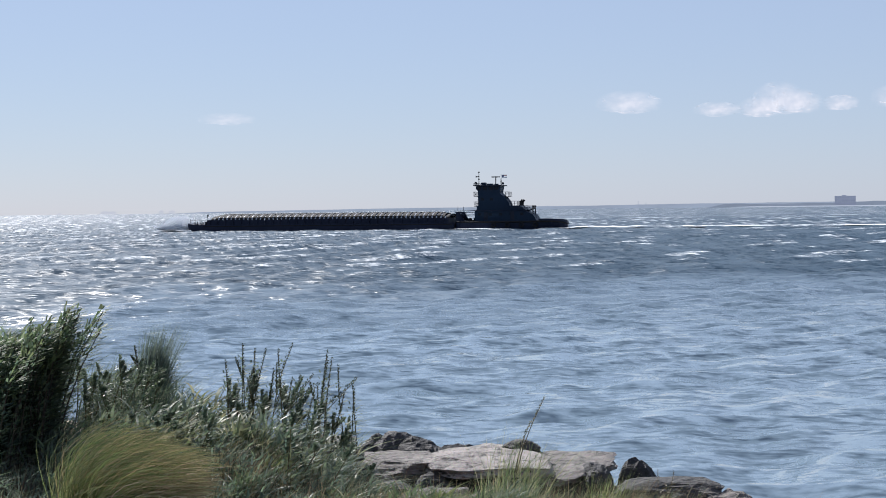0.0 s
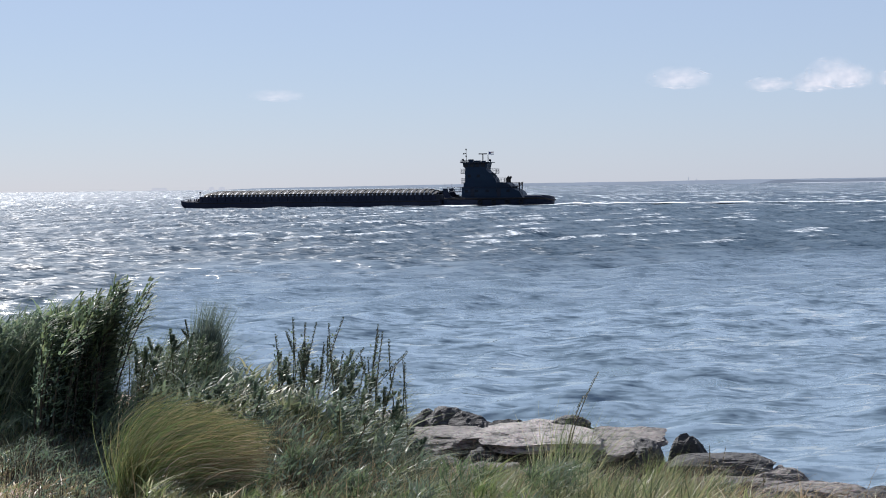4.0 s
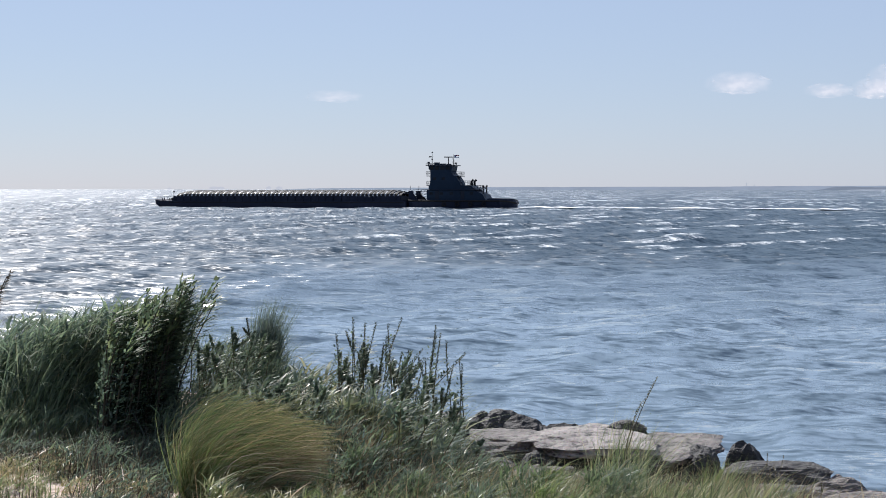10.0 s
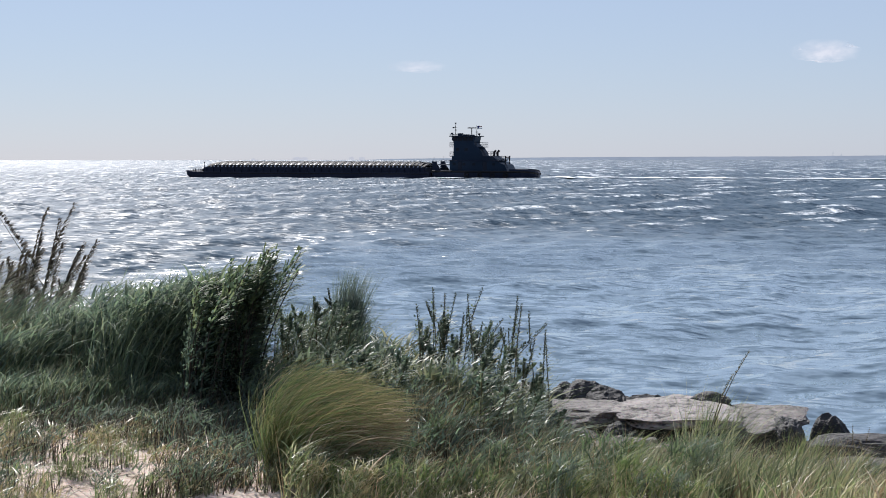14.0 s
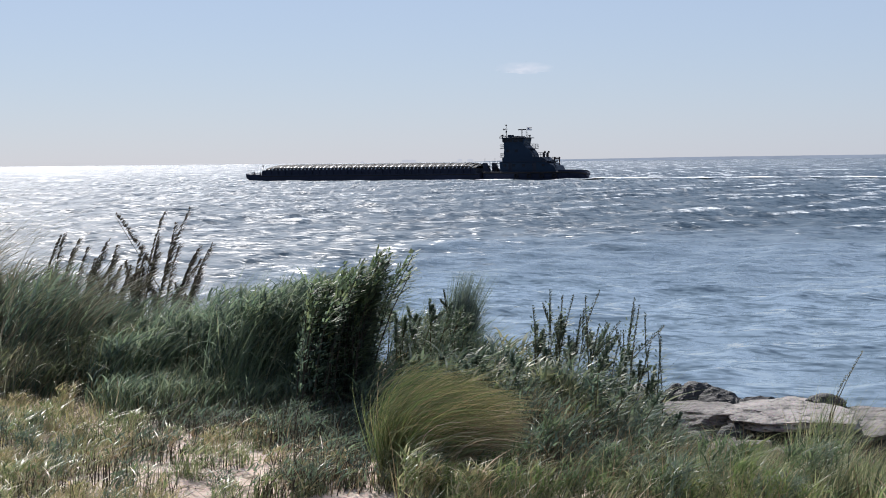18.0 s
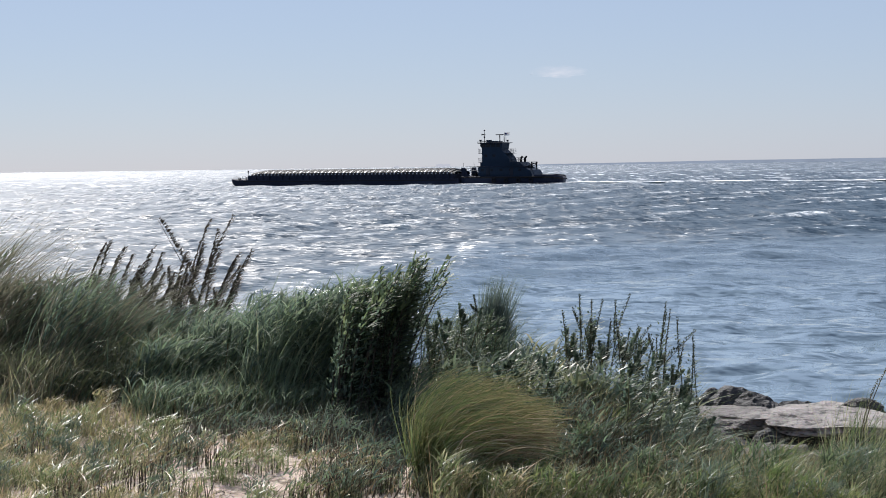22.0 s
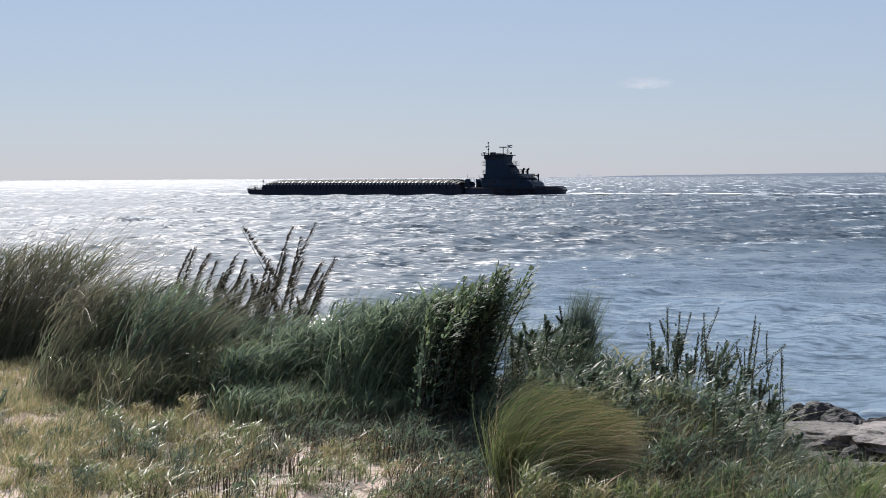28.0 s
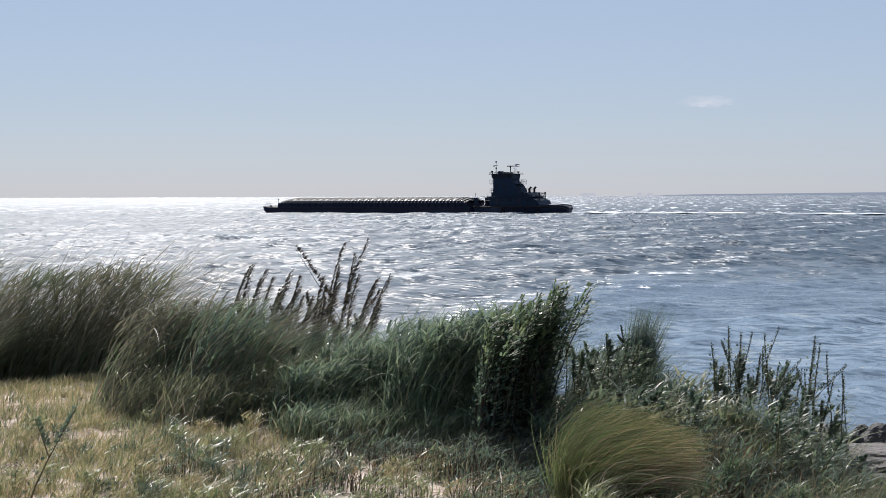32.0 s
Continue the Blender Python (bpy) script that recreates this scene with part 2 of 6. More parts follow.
def cloud_material(name, dense):
    m, nt, b, out = nodes_of(name)
    tc = nt.nodes.new("ShaderNodeTexCoord")
    g = nt.nodes.new("ShaderNodeTexGradient")
    g.gradient_type = "SPHERICAL"
    nt.links.new(tc.outputs["Object"], g.inputs[0])
    n = noise_node(nt, 2.4, 5, 0.52, stretch=(1, 1, 0.8))
    k = nt.nodes.new("ShaderNodeMath")
    k.operation = "MULTIPLY"
    nt.links.new(g.outputs[0], k.inputs[0])
    nt.links.new(n.outputs[0], k.inputs[1])
    r = ramp_node(nt, k.outputs[0], [(0.06, (0, 0, 0)), (0.45, (dense,) * 3)])
    # the cloud's sunlit and shaded tones are painted into a self-glowing colour
    shade = ramp_node(nt, n.outputs[0], [(0.35, (0.58, 0.56, 0.61)), (0.62, (0.76, 0.71, 0.72))])
    em = nt.nodes.new("ShaderNodeEmission")
    nt.links.new(shade.outputs[0], em.inputs["Color"])
    tr = nt.nodes.new("ShaderNodeBsdfTransparent")
    mx = nt.nodes.new("ShaderNodeMixShader")
    nt.links.new(r.outputs[0], mx.inputs[0])
    nt.links.new(tr.outputs[0], mx.inputs[1])
    nt.links.new(em.outputs[0], mx.inputs[2])
    nt.links.new(mx.outputs[0], out.inputs["Surface"])
    return m


def sand_material():
    m, nt, b, out = nodes_of("sand")
    n1 = noise_node(nt, 0.9, 5, 0.6)
    n2 = noise_node(nt, 55, 4, 0.7)
    n3 = noise_node(nt, 7, 5, 0.65)
    c = ramp_node(nt, n1.outputs[0], [(0.3, (0.40, 0.31, 0.24)), (0.55, (0.57, 0.46, 0.38)), (0.75, (0.64, 0.54, 0.46))])
    c2 = mix_node(nt, 0.5, c.outputs[0], n2.outputs["Color"], "OVERLAY")
    litter = ramp_node(nt, n3.outputs[0], [(0.50, (0, 0, 0)), (0.62, (1, 1, 1))])
    c3 = mix_node(nt, litter.outputs[0], c2, (0.13, 0.095, 0.06))
    nt.links.new(c3, b.inputs["Base Color"])
    b.inputs["Roughness"].default_value = 0.95
    b1 = bump_node(nt, None, n3.outputs[0], 0.6, 0.05)
    bump_node(nt, b, n2.outputs[0], 0.5, 0.006, b1)
    return m


def rock_material(name, dark, mid, light):
    m, nt, b, out = nodes_of(name)
    oi = nt.nodes.new("ShaderNodeObjectInfo")
    n1 = noise_node(nt, 2.2, 6, 0.65)
    n2 = noise_node(nt, 26, 5, 0.7)
    n3 = noise_node(nt, 6, 5, 0.6, stretch=(1, 1, 3))
    f = mix_node(nt, 0.3, n1.outputs[0], oi.outputs["Random"])
    c = ramp_node(nt, f, [(0.3, dark), (0.5, mid), (0.72, light)])
    c2 = mix_node(nt, 0.55, c.outputs[0], n2.outputs["Color"], "OVERLAY")
    pit = ramp_node(nt, n3.outputs[0], [(0.36, (1, 1, 1)), (0.46, (0, 0, 0))])
    c3 = mix_node(nt, pit.outputs[0], c2, tuple(d * 0.5 for d in dark))
    nt.links.new(c3, b.inputs["Base Color"])
    b.inputs["Roughness"].default_value = 0.75
    strata = noise_node(nt, 3.0, 4, 0.6, stretch=(0.5, 0.5, 6))
    b0 = bump_node(nt, None, strata.outputs[0], 1.0, 0.10)
    b1 = bump_node(nt, None, n3.outputs[0], 1.0, 0.08, b0)
    bump_node(nt, b, n2.outputs[0], 0.8, 0.02, b1)
    return m


WATER, FOAM, SAND = water_material(), foam_material(), sand_material()
CLOUD, WISP = cloud_material("cloud_vapour", 0.46), cloud_material("thin_cloud_vapour", 0.30)
GRANITE = rock_material("pale_granite", (0.040, 0.035, 0.031), (0.142, 0.126, 0.114), (0.28, 0.254, 0.232))
WET_SHADE_ROCK = rock_material("wet_and_shade_dark_rock", (0.012, 0.013, 0.015), (0.026, 0.026, 0.027), (0.060, 0.055, 0.052))
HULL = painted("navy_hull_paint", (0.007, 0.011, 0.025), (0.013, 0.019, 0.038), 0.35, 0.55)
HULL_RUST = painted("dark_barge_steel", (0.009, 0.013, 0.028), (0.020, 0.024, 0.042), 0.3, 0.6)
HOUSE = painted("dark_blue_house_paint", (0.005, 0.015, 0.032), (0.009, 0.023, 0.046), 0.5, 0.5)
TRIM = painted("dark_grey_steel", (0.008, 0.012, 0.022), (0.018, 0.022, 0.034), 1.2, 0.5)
COVER = painted("weathered_cover_fibreglass", (0.24, 0.25, 0.28), (0.42, 0.43, 0.46), 0.5, 0.35)
BLACK = painted("black_rubber", (0.010, 0.010, 0.011), (0.022, 0.021, 0.021), 2.0, 0.7)
REDCLOTH = painted("red_flag_cloth", (0.16, 0.03, 0.04), (0.22, 0.04, 0.05), 2.0, 0.8)
WHITECLOTH = painted("white_flag_cloth", (0.55, 0.55, 0.55), (0.68, 0.68, 0.68), 2.0, 0.8)
BLUECLOTH = painted("blue_flag_cloth", (0.02, 0.03, 0.12), (0.03, 0.04, 0.16), 2.0, 0.8)
GLASS, _nt, _b, _o = nodes_of("dark_window_glass")
_b.inputs["Base Color"].default_value = (0.01, 0.014, 0.02, 1)
_b.inputs["Roughness"].default_value = 0.12
_b.inputs["Specular IOR Level"].default_value = 0.1
# distance haze is painted into each of these emission colours
LAND = hazy("haze_glow_near_shore", (0.172, 0.205, 0.262))
LAND_FAR = hazy("haze_glow_far_shore", (0.240, 0.282, 0.350))
LAND_SAND = hazy("haze_glow_beach", (0.40, 0.43, 0.50))
TOWERBLOCK = hazy("haze_glow_masonry", (0.155, 0.178, 0.250), 0.05, 0.05)
SHIP_FAR = hazy("haze_glow_ship", (0.44, 0.455, 0.505))

G_MID = leafy("dune_grass_green", [(0.2, (0.060, 0.084, 0.057)), (0.42, (0.115, 0.158, 0.090)), (0.62, (0.190, 0.228, 0.133)), (0.9, (0.348, 0.324, 0.218))], 0.42, 0.5, gloss=0.13)
G_OLIVE = leafy("bank_grass_olive", [(0.2, (0.066, 0.086, 0.049)), (0.45, (0.153, 0.180, 0.088)), (0.65, (0.248, 0.253, 0.137)), (0.9, (0.382, 0.338, 0.245))], 0.42, 0.40, gloss=0.28)
G_DARK = leafy("reed_dark_green", [(0.2, (0.078, 0.081, 0.058)), (0.5, (0.155, 0.155, 0.101)), (0.8, (0.232, 0.212, 0.158))], 0.44, 0.5, gloss=0.12)
G_GOLD = leafy("fountain_grass_gold", [(0.2, (0.105, 0.135, 0.050)), (0.42, (0.20, 0.205, 0.085)), (0.62, (0.33, 0.275, 0.135)), (0.9, (0.42, 0.31, 0.18))], 0.45)
G_PALE = leafy("low_grass_yellow_green", [(0.18, (0.078, 0.119, 0.049)), (0.4, (0.184, 0.232, 0.095)), (0.6, (0.321, 0.332, 0.172)), (0.85, (0.510, 0.451, 0.345))], 0.45, 0.40, gloss=0.32)
G_TAN = leafy("low_grass_tan", [(0.2, (0.135, 0.151, 0.067)), (0.42, (0.276, 0.266, 0.124)), (0.62, (0.411, 0.354, 0.192)), (0.85, (0.577, 0.447, 0.347))], 0.5)
G_GREEN = leafy("tussock_green", [(0.2, (0.072, 0.110, 0.042)), (0.45, (0.150, 0.200, 0.072)), (0.7, (0.25, 0.275, 0.12)), (0.9, (0.336, 0.312, 0.177))], 0.45, 0.5, gloss=0.14)
G_DRY = leafy("dry_straw", [(0.2, (0.14, 0.10, 0.06)), (0.5, (0.26, 0.20, 0.11)), (0.8, (0.40, 0.33, 0.21))], 0.3)
L_BUSH = leafy("shrub_leaf", [(0.2, (0.065, 0.093, 0.082)), (0.5, (0.121, 0.170, 0.116)), (0.85, (0.232, 0.287, 0.157))], 0.56, 0.6, gloss=0.06)
L_ROD = leafy("goldenrod_leaf", [(0.2, (0.064, 0.093, 0.071)), (0.5, (0.129, 0.173, 0.115)), (0.85, (0.237, 0.275, 0.171))], 0.45, 0.38, gloss=0.30)
L_SPIKE = leafy("goldenrod_bud", [(0.2, (0.030, 0.042, 0.034)), (0.5, (0.056, 0.074, 0.050)), (0.85, (0.120, 0.135, 0.078))], 0.30, 0.5, gloss=0.1)
# olive tone of the sunlit upper shrub leaves, put into the colour
L_TIP = leafy("shrub_lit_tip_leaf", [(0.2, (0.058, 0.085, 0.054)), (0.5, (0.107, 0.148, 0.075)), (0.85, (0.198, 0.238, 0.118))], 0.55, 0.5, gloss=0.12)
STEM = leafy("plant_stem", [(0.2, (0.05, 0.045, 0.025)), (0.6, (0.085, 0.075, 0.035)), (0.9, (0.13, 0.10, 0.05))], 0.05)
G_REED = leafy("reed_blue_green", [(0.2, (0.056, 0.077, 0.076)), (0.5, (0.105, 0.140, 0.115)), (0.85, (0.198, 0.238, 0.176))], 0.54, 0.5, gloss=0.1)
G_BLUE = leafy("beach_grass_blue_green", [(0.2, (0.083, 0.117, 0.094)), (0.5, (0.161, 0.217, 0.145)), (0.85, (0.298, 0.351, 0.220))], 0.55, 0.5, gloss=0.12)
PLUME = leafy("seed_plume", [(0.2, (0.030, 0.027, 0.023)), (0.5, (0.056, 0.049, 0.038)), (0.9, (0.115, 0.096, 0.066))], 0.2, 0.6, gloss=0.08)


# ---- mesh helpers ----
def mesh_arrays(name, verts, faces, material, smooth=False):
    me = bpy.data.meshes.new(name)
    me.from_pydata(verts, [], faces)
    me.materials.append(material)
    if smooth:
        me.polygons.foreach_set("use_smooth", [True] * len(me.polygons))
    me.update()
    return me


def part(name, bm, material, parent=None, label="", smooth=False):
    me = bpy.data.meshes.new(name)
    bm.to_mesh(me)
    bm.free()
    me.materials.append(material)
    if smooth:
        me.polygons.foreach_set("use_smooth", [True] * len(me.polygons))
    ob = new(name, me)
    ob.parent = parent
    if label:
        tagged(ob, label)
    return ob


def thing(name, m, label, category, group="", kind=""):
    ob = new(name)
    ob.empty_display_size = 0.2
    ob.matrix_world = m
    return tagged(ob, label, category, group, kind)


def box(bm, x0, x1, y0, y1, z0, z1, bevel=0.0, taper=None):
    """A box with bevelled edges; taper = (front, back, side) metres by which the top draws in."""
    f, k, s = taper or (0, 0, 0)
    lo = [bm.verts.new(p) for p in ((x0, y0, z0), (x1, y0, z0), (x1, y1, z0), (x0, y1, z0))]
    hi = [bm.verts.new(p) for p in ((x0 + k, y0 + s, z1), (x1 - f, y0 + s, z1), (x1 - f, y1 - s, z1), (x0 + k, y1 - s, z1))]
    fs = [bm.faces.new(lo[::-1]), bm.faces.new(hi)]
    for i in range(4):
        j = (i + 1) % 4
        fs.append(bm.faces.new((lo[i], lo[j], hi[j], hi[i])))
    if bevel:
        es = list({e for f_ in fs for e in f_.edges})
        bmesh.ops.bevel(bm, geom=es, offset=bevel, segments=1, affect="EDGES")
    return bm


def rod(bm, p, q, r, sides=8, r2=None):
    p, q = Vector(p), Vector(q)
    d = (q - p).normalized()
    u = d.orthogonal().normalized()
    w = d.cross(u)
    r2 = r if r2 is None else r2
    rings = []
    for c, rad in ((p, r), (q, r2)):
        rings.append([bm.verts.new(c + rad * (math.cos(t) * u + math.sin(t) * w)) for t in [2 * math.pi * i / sides for i in range(sides)]])
    for i in range(sides):
        j = (i + 1) % sides
        bm.faces.new((rings[0][i], rings[0][j], rings[1][j], rings[1][i]))
    bm.faces.new(rings[0][::-1])
    bm.faces.new(rings[1])
    return bm


def extrude_profile(bm, pts, y0, y1):
    """A closed outline in x-z drawn out from y0 to y1."""
    a_ = [bm.verts.new((x, y0, z)) for x, z in pts]
    b_ = [bm.verts.new((x, y1, z)) for x, z in pts]
    bm.faces.new(a_)
    bm.faces.new(b_[::-1])
    for i in range(len(pts)):
        j = (i + 1) % len(pts)
        bm.faces.new((a_[j], a_[i], b_[i], b_[j]))
    bmesh.ops.recalc_face_normals(bm, faces=bm.faces)
    return bm


# ---- ground ----
def smooth(a_, b_, v):
    t = np.clip((v - a_) / (b_ - a_), 0, 1)
    return t * t * (3 - 2 * t)


def lumps(x, y):
    return (0.5 * np.sin(1.7 * x + 0.6) * np.sin(1.3 * y + 1.1) + 0.3 * np.sin(3.9 * x - 1.2 * y) + 0.25 * np.sin(2.6 * y + 1.9 * x)
            + 0.12 * np.sin(9.1 * x + 4.0 * y) * np.sin(7.7 * y - 2 * x))


def ground_z(x, y):
    """Dune top near the camera, a bank that falls to the waterside rocks, then the sea bed."""
    x, y = np.asarray(x, float), np.asarray(y, float)
    r, az = np.hypot(x, y), np.arctan2(-x, np.maximum(y, 0.01))
    edge = 7.9 + 6.7 * smooth(-0.13, 0.15, az)
    fall = 0.215 + 0.02 * smooth(-0.1, 0.2, az)
    down = np.maximum(0, r - edge)
    z = 2.7 - fall * down * (y > 0) + 0.05 * lumps(x, y) * smooth(40, 10, r)
    z = np.where(y > 0, z, 2.7 + 0.05 * lumps(x, y))
    return np.maximum(z, -2.5)


def at(az, r, dz=0.0):
    """Place on the ground at a bearing (radians left of +y) and a distance."""
    x, y = -r * math.sin(az), r * math.cos(az)
    return x, y, float(ground_z(x, y)) + dz


def build_ground():
    def axis(lo, hi, step, far):
        core = list(np.arange(lo, hi + 1e-6, step))
        out_ = []
        d, v = step * 1.6, hi
        while v < far:
            v += d
            d *= 1.35
            out_.append(min(v, far))
        neg = []
        d, v = step * 1.6, lo
        while v > -far:
            v -= d
            d *= 1.35
            neg.append(max(v, -far))
        return np.array(neg[::-1] + core + out_)
    xs, ys = axis(-9, 12, 0.11, 4900), axis(6, 27, 0.11, 4900)
    X, Y = np.meshgrid(xs, ys)
    Z = ground_z(X, Y)
    nx, ny = len(xs), len(ys)
    idx = np.arange(nx * ny).reshape(ny, nx)
    f = np.stack([idx[:-1, :-1], idx[:-1, 1:], idx[1:, 1:], idx[1:, :-1]], -1).reshape(-1, 4)
    me = mesh_arrays("ground", np.stack([X, Y, Z], -1).reshape(-1, 3).tolist(), f.tolist(), SAND, True)
    tagged(new("ground", me), "pale pink-tan dune sand strewn with dead stems", "sand", kind="structure")


build_ground()


# ---- water ----
DRIFT = Vector((1.25, -1.0, 0))  # metres a second at which the wave field runs


def build_water():
    rng = np.random.RandomState(4)
    ys = [-8.0]
    while ys[-1] < 4920:
        y = ys[-1]
        ys.append(y + max(0.2, 0.0075 * y))
    ys = np.array(ys)
    us = np.linspace(-1, 1, 720)
    Y, U = np.meshgrid(ys, us, indexing="ij")
    half = 42 + 0.58 * np.maximum(Y, 0)
    X = U * half
    cell = np.maximum(0.2, 0.0075 * Y)
    Z, DX, DY = np.zeros_like(X), np.zeros_like(X), np.zeros_like(X)
    wind = math.atan2(DRIFT.y, DRIFT.x)
    for i in range(54):
        lam = 1.1 * (13.0 / 1.1) ** ((i + rng.rand()) / 54)
        th = wind + rng.normal() * 0.6 if lam > 6 else -1.3 + rng.normal() * 0.38  # short seas turn in to the shore
        k = 2 * math.pi / lam
        amp = (0.0085 if lam < 3 else 0.0066) * lam ** 0.85 * (0.6 + 0.8 * rng.rand())
        ph = rng.rand() * 6.283
        fade = smooth(2.0, 4.0, lam / cell)
        if lam > 3:
            fade = fade * (0.34 + 0.66 * smooth(30, 160, Y))
        arg = k * (math.cos(th) * X + math.sin(th) * Y) + ph
        Z += amp * fade * np.sin(arg)
        c = amp * fade * 0.8 * np.cos(arg)
        DX += math.cos(th) * c
        DY += math.sin(th) * c
    crest = Z / 0.105
    patch = 0.5 + 0.5 * np.sin(0.071 * X + 1.3 * np.sin(0.043 * Y)) * np.sin(0.057 * Y + 1.7 * np.sin(0.031 * X + 1))
    foam = 1.15 * smooth(1.05, 2.1, crest + 0.9 * patch) * smooth(45, 100, Y)
    V = np.stack([X + DX, Y + DY, Z], -1).reshape(-1, 3)
    ny, nx = X.shape
    idx = np.arange(nx * ny).reshape(ny, nx)
    f = np.stack([idx[:-1, :-1], idx[:-1, 1:], idx[1:, 1:], idx[1:, :-1]], -1).reshape(-1, 4)
    me = bpy.data.meshes.new("water")
    me.vertices.add(len(V))
    me.vertices.foreach_set("co", V.astype(np.float32).ravel())
    me.loops.add(f.size)
    me.loops.foreach_set("vertex_index", f.astype(np.int32).ravel())
    me.polygons.add(len(f))
    me.polygons.foreach_set("loop_start", np.arange(0, f.size, 4, dtype=np.int32))
    me.polygons.foreach_set("use_smooth", np.ones(len(f), dtype=bool))
    me.update(calc_edges=True)
    me.validate()
    att = me.attributes.new("foam", "FLOAT", "POINT")
    att.data.foreach_set("value", foam.ravel().astype(np.float32))
    me.materials.append(WATER)
    return tagged(new("water", me), "choppy blue-grey sea with small whitecaps", "sea", kind="structure")


water = build_water()

# ---- distance ----
FAR = 4300.0


def far_ridge(name, az0, az1, h0, h1, dist, material, label, seed, rough=0.25, step=0.0006, bend=1.0):
    """A low wooded shore with an uneven tree line, from bearing az0 to az1."""
    rng = np.random.RandomState(seed)
    n = int(abs(az1 - az0) / step) + 2
    az = np.linspace(az0, az1, n)
    t = np.linspace(0, 1, n)
    h = h0 + (h1 - h0) * t ** bend
    w = np.zeros(n)
    for f_ in (3, 7, 15, 31, 64, 120):
        w += np.sin(f_ * t * 6.283 + rng.rand() * 6.28) / f_ ** 0.7
    h = np.maximum(0.3, h * (1 + rough * w) * smooth(0, 0.04, t) * smooth(1.0, 0.985, t)) + rng.rand(n) * 0.5
    vs, fs = [], []
    for i in range(n):
        for d, z in ((dist, -1.0), (dist, h[i] * 0.8), (dist + 25, h[i]), (dist + 160, -1.0)):
            vs.append((-d * math.sin(az[i]), d * math.cos(az[i]), z))
        if i:
            for k in range(3):
                o = (i - 1) * 4 + k
                fs.append((o, o + 1, o + 5, o + 4))
    ob = new(name, mesh_arrays(name, vs, fs, material))
    return tagged(ob, label, "shore", kind="structure")


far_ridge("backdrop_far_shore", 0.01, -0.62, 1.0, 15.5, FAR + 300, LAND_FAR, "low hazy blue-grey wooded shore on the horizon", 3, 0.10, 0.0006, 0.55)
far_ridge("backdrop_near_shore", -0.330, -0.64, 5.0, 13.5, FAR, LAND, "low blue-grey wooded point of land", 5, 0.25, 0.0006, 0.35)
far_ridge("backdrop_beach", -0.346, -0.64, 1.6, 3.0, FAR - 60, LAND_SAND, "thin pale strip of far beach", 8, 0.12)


def distant_block(az):
    d = FAR - 20
    th = thing("apartment_building", Matrix.Translation((-d * math.sin(az), d * math.cos(az), 1.5)) @ Matrix.Rotation(az, 4, "Z"),
               "broad flat-roofed grey block far off on the point", "building")
    bm = box(bmesh.new(), -27, 27, 0, 20, 0, 24.5)
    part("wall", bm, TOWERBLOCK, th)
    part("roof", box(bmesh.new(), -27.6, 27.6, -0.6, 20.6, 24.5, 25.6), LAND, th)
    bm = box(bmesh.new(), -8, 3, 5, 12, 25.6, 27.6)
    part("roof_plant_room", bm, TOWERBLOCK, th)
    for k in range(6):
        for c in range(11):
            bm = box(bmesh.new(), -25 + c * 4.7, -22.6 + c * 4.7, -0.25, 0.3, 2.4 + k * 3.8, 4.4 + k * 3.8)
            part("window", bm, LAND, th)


distant_block(-0.4155)


def distant_ship(az, length, height, blocks, name="cargo_ship"):
    d = FAR + 500
    th = thing(name, Matrix.Translation((-d * math.sin(az), d * math.cos(az), 0)) @ Matrix.Rotation(az, 4, "Z"),
               "pale grey ship hull-down on the hazy horizon", "ship", "ships on the horizon")
    L = length / 2
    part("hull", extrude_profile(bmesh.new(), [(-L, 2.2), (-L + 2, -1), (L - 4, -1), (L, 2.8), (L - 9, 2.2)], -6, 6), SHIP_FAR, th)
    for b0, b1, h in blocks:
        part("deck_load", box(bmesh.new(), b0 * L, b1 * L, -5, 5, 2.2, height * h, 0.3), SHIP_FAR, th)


distant_ship(0.0744, 15, 6, [(-0.7, 0.5, 0.8), (0.0, 0.35, 1.0)])
distant_ship(0.0450, 50, 9, [(-0.85, 0.9, 0.85), (-0.6, -0.1, 1.0), (0.3, 0.7, 0.95)])
distant_ship(0.0125, 17, 10, [(-0.8, 0.8, 0.8), (-0.3, 0.5, 1.0)])
distant_ship(0.0060, 20, 9, [(-0.8, 0.9, 0.9), (-0.2, 0.4, 1.05)])
distant_ship(-0.0130, 22, 4.5, [(-0.4, 0.3, 1.0)])
distant_ship(0.345, 26, 5, [(-0.2, 0.1, 1.0), (0.4, 0.5, 1.2)])


def lattice_tower(az, h):
    d = FAR + 250
    th = thing("radio_tower", Matrix.Translation((-d * math.sin(az), d * math.cos(az), 8)), "thin hazy grey tower above the far shore", "tower")
    bm = bmesh.new()
    for s in (-1, 1):
        rod(bm, (s * 1.4, 0, -8), (s * 0.35, 0, h), 0.35)
    for k in range(6):
        z = -6 + k * (h + 6) / 6
        rod(bm, (-1.2 + 0.15 * k, 0, z), (1.2 - 0.15 * k, 0, z + 2), 0.2)
    part("mast", bm, LAND_FAR, th)


lattice_tower(-0.2885, 13)
lattice_tower(-0.2934, 8)


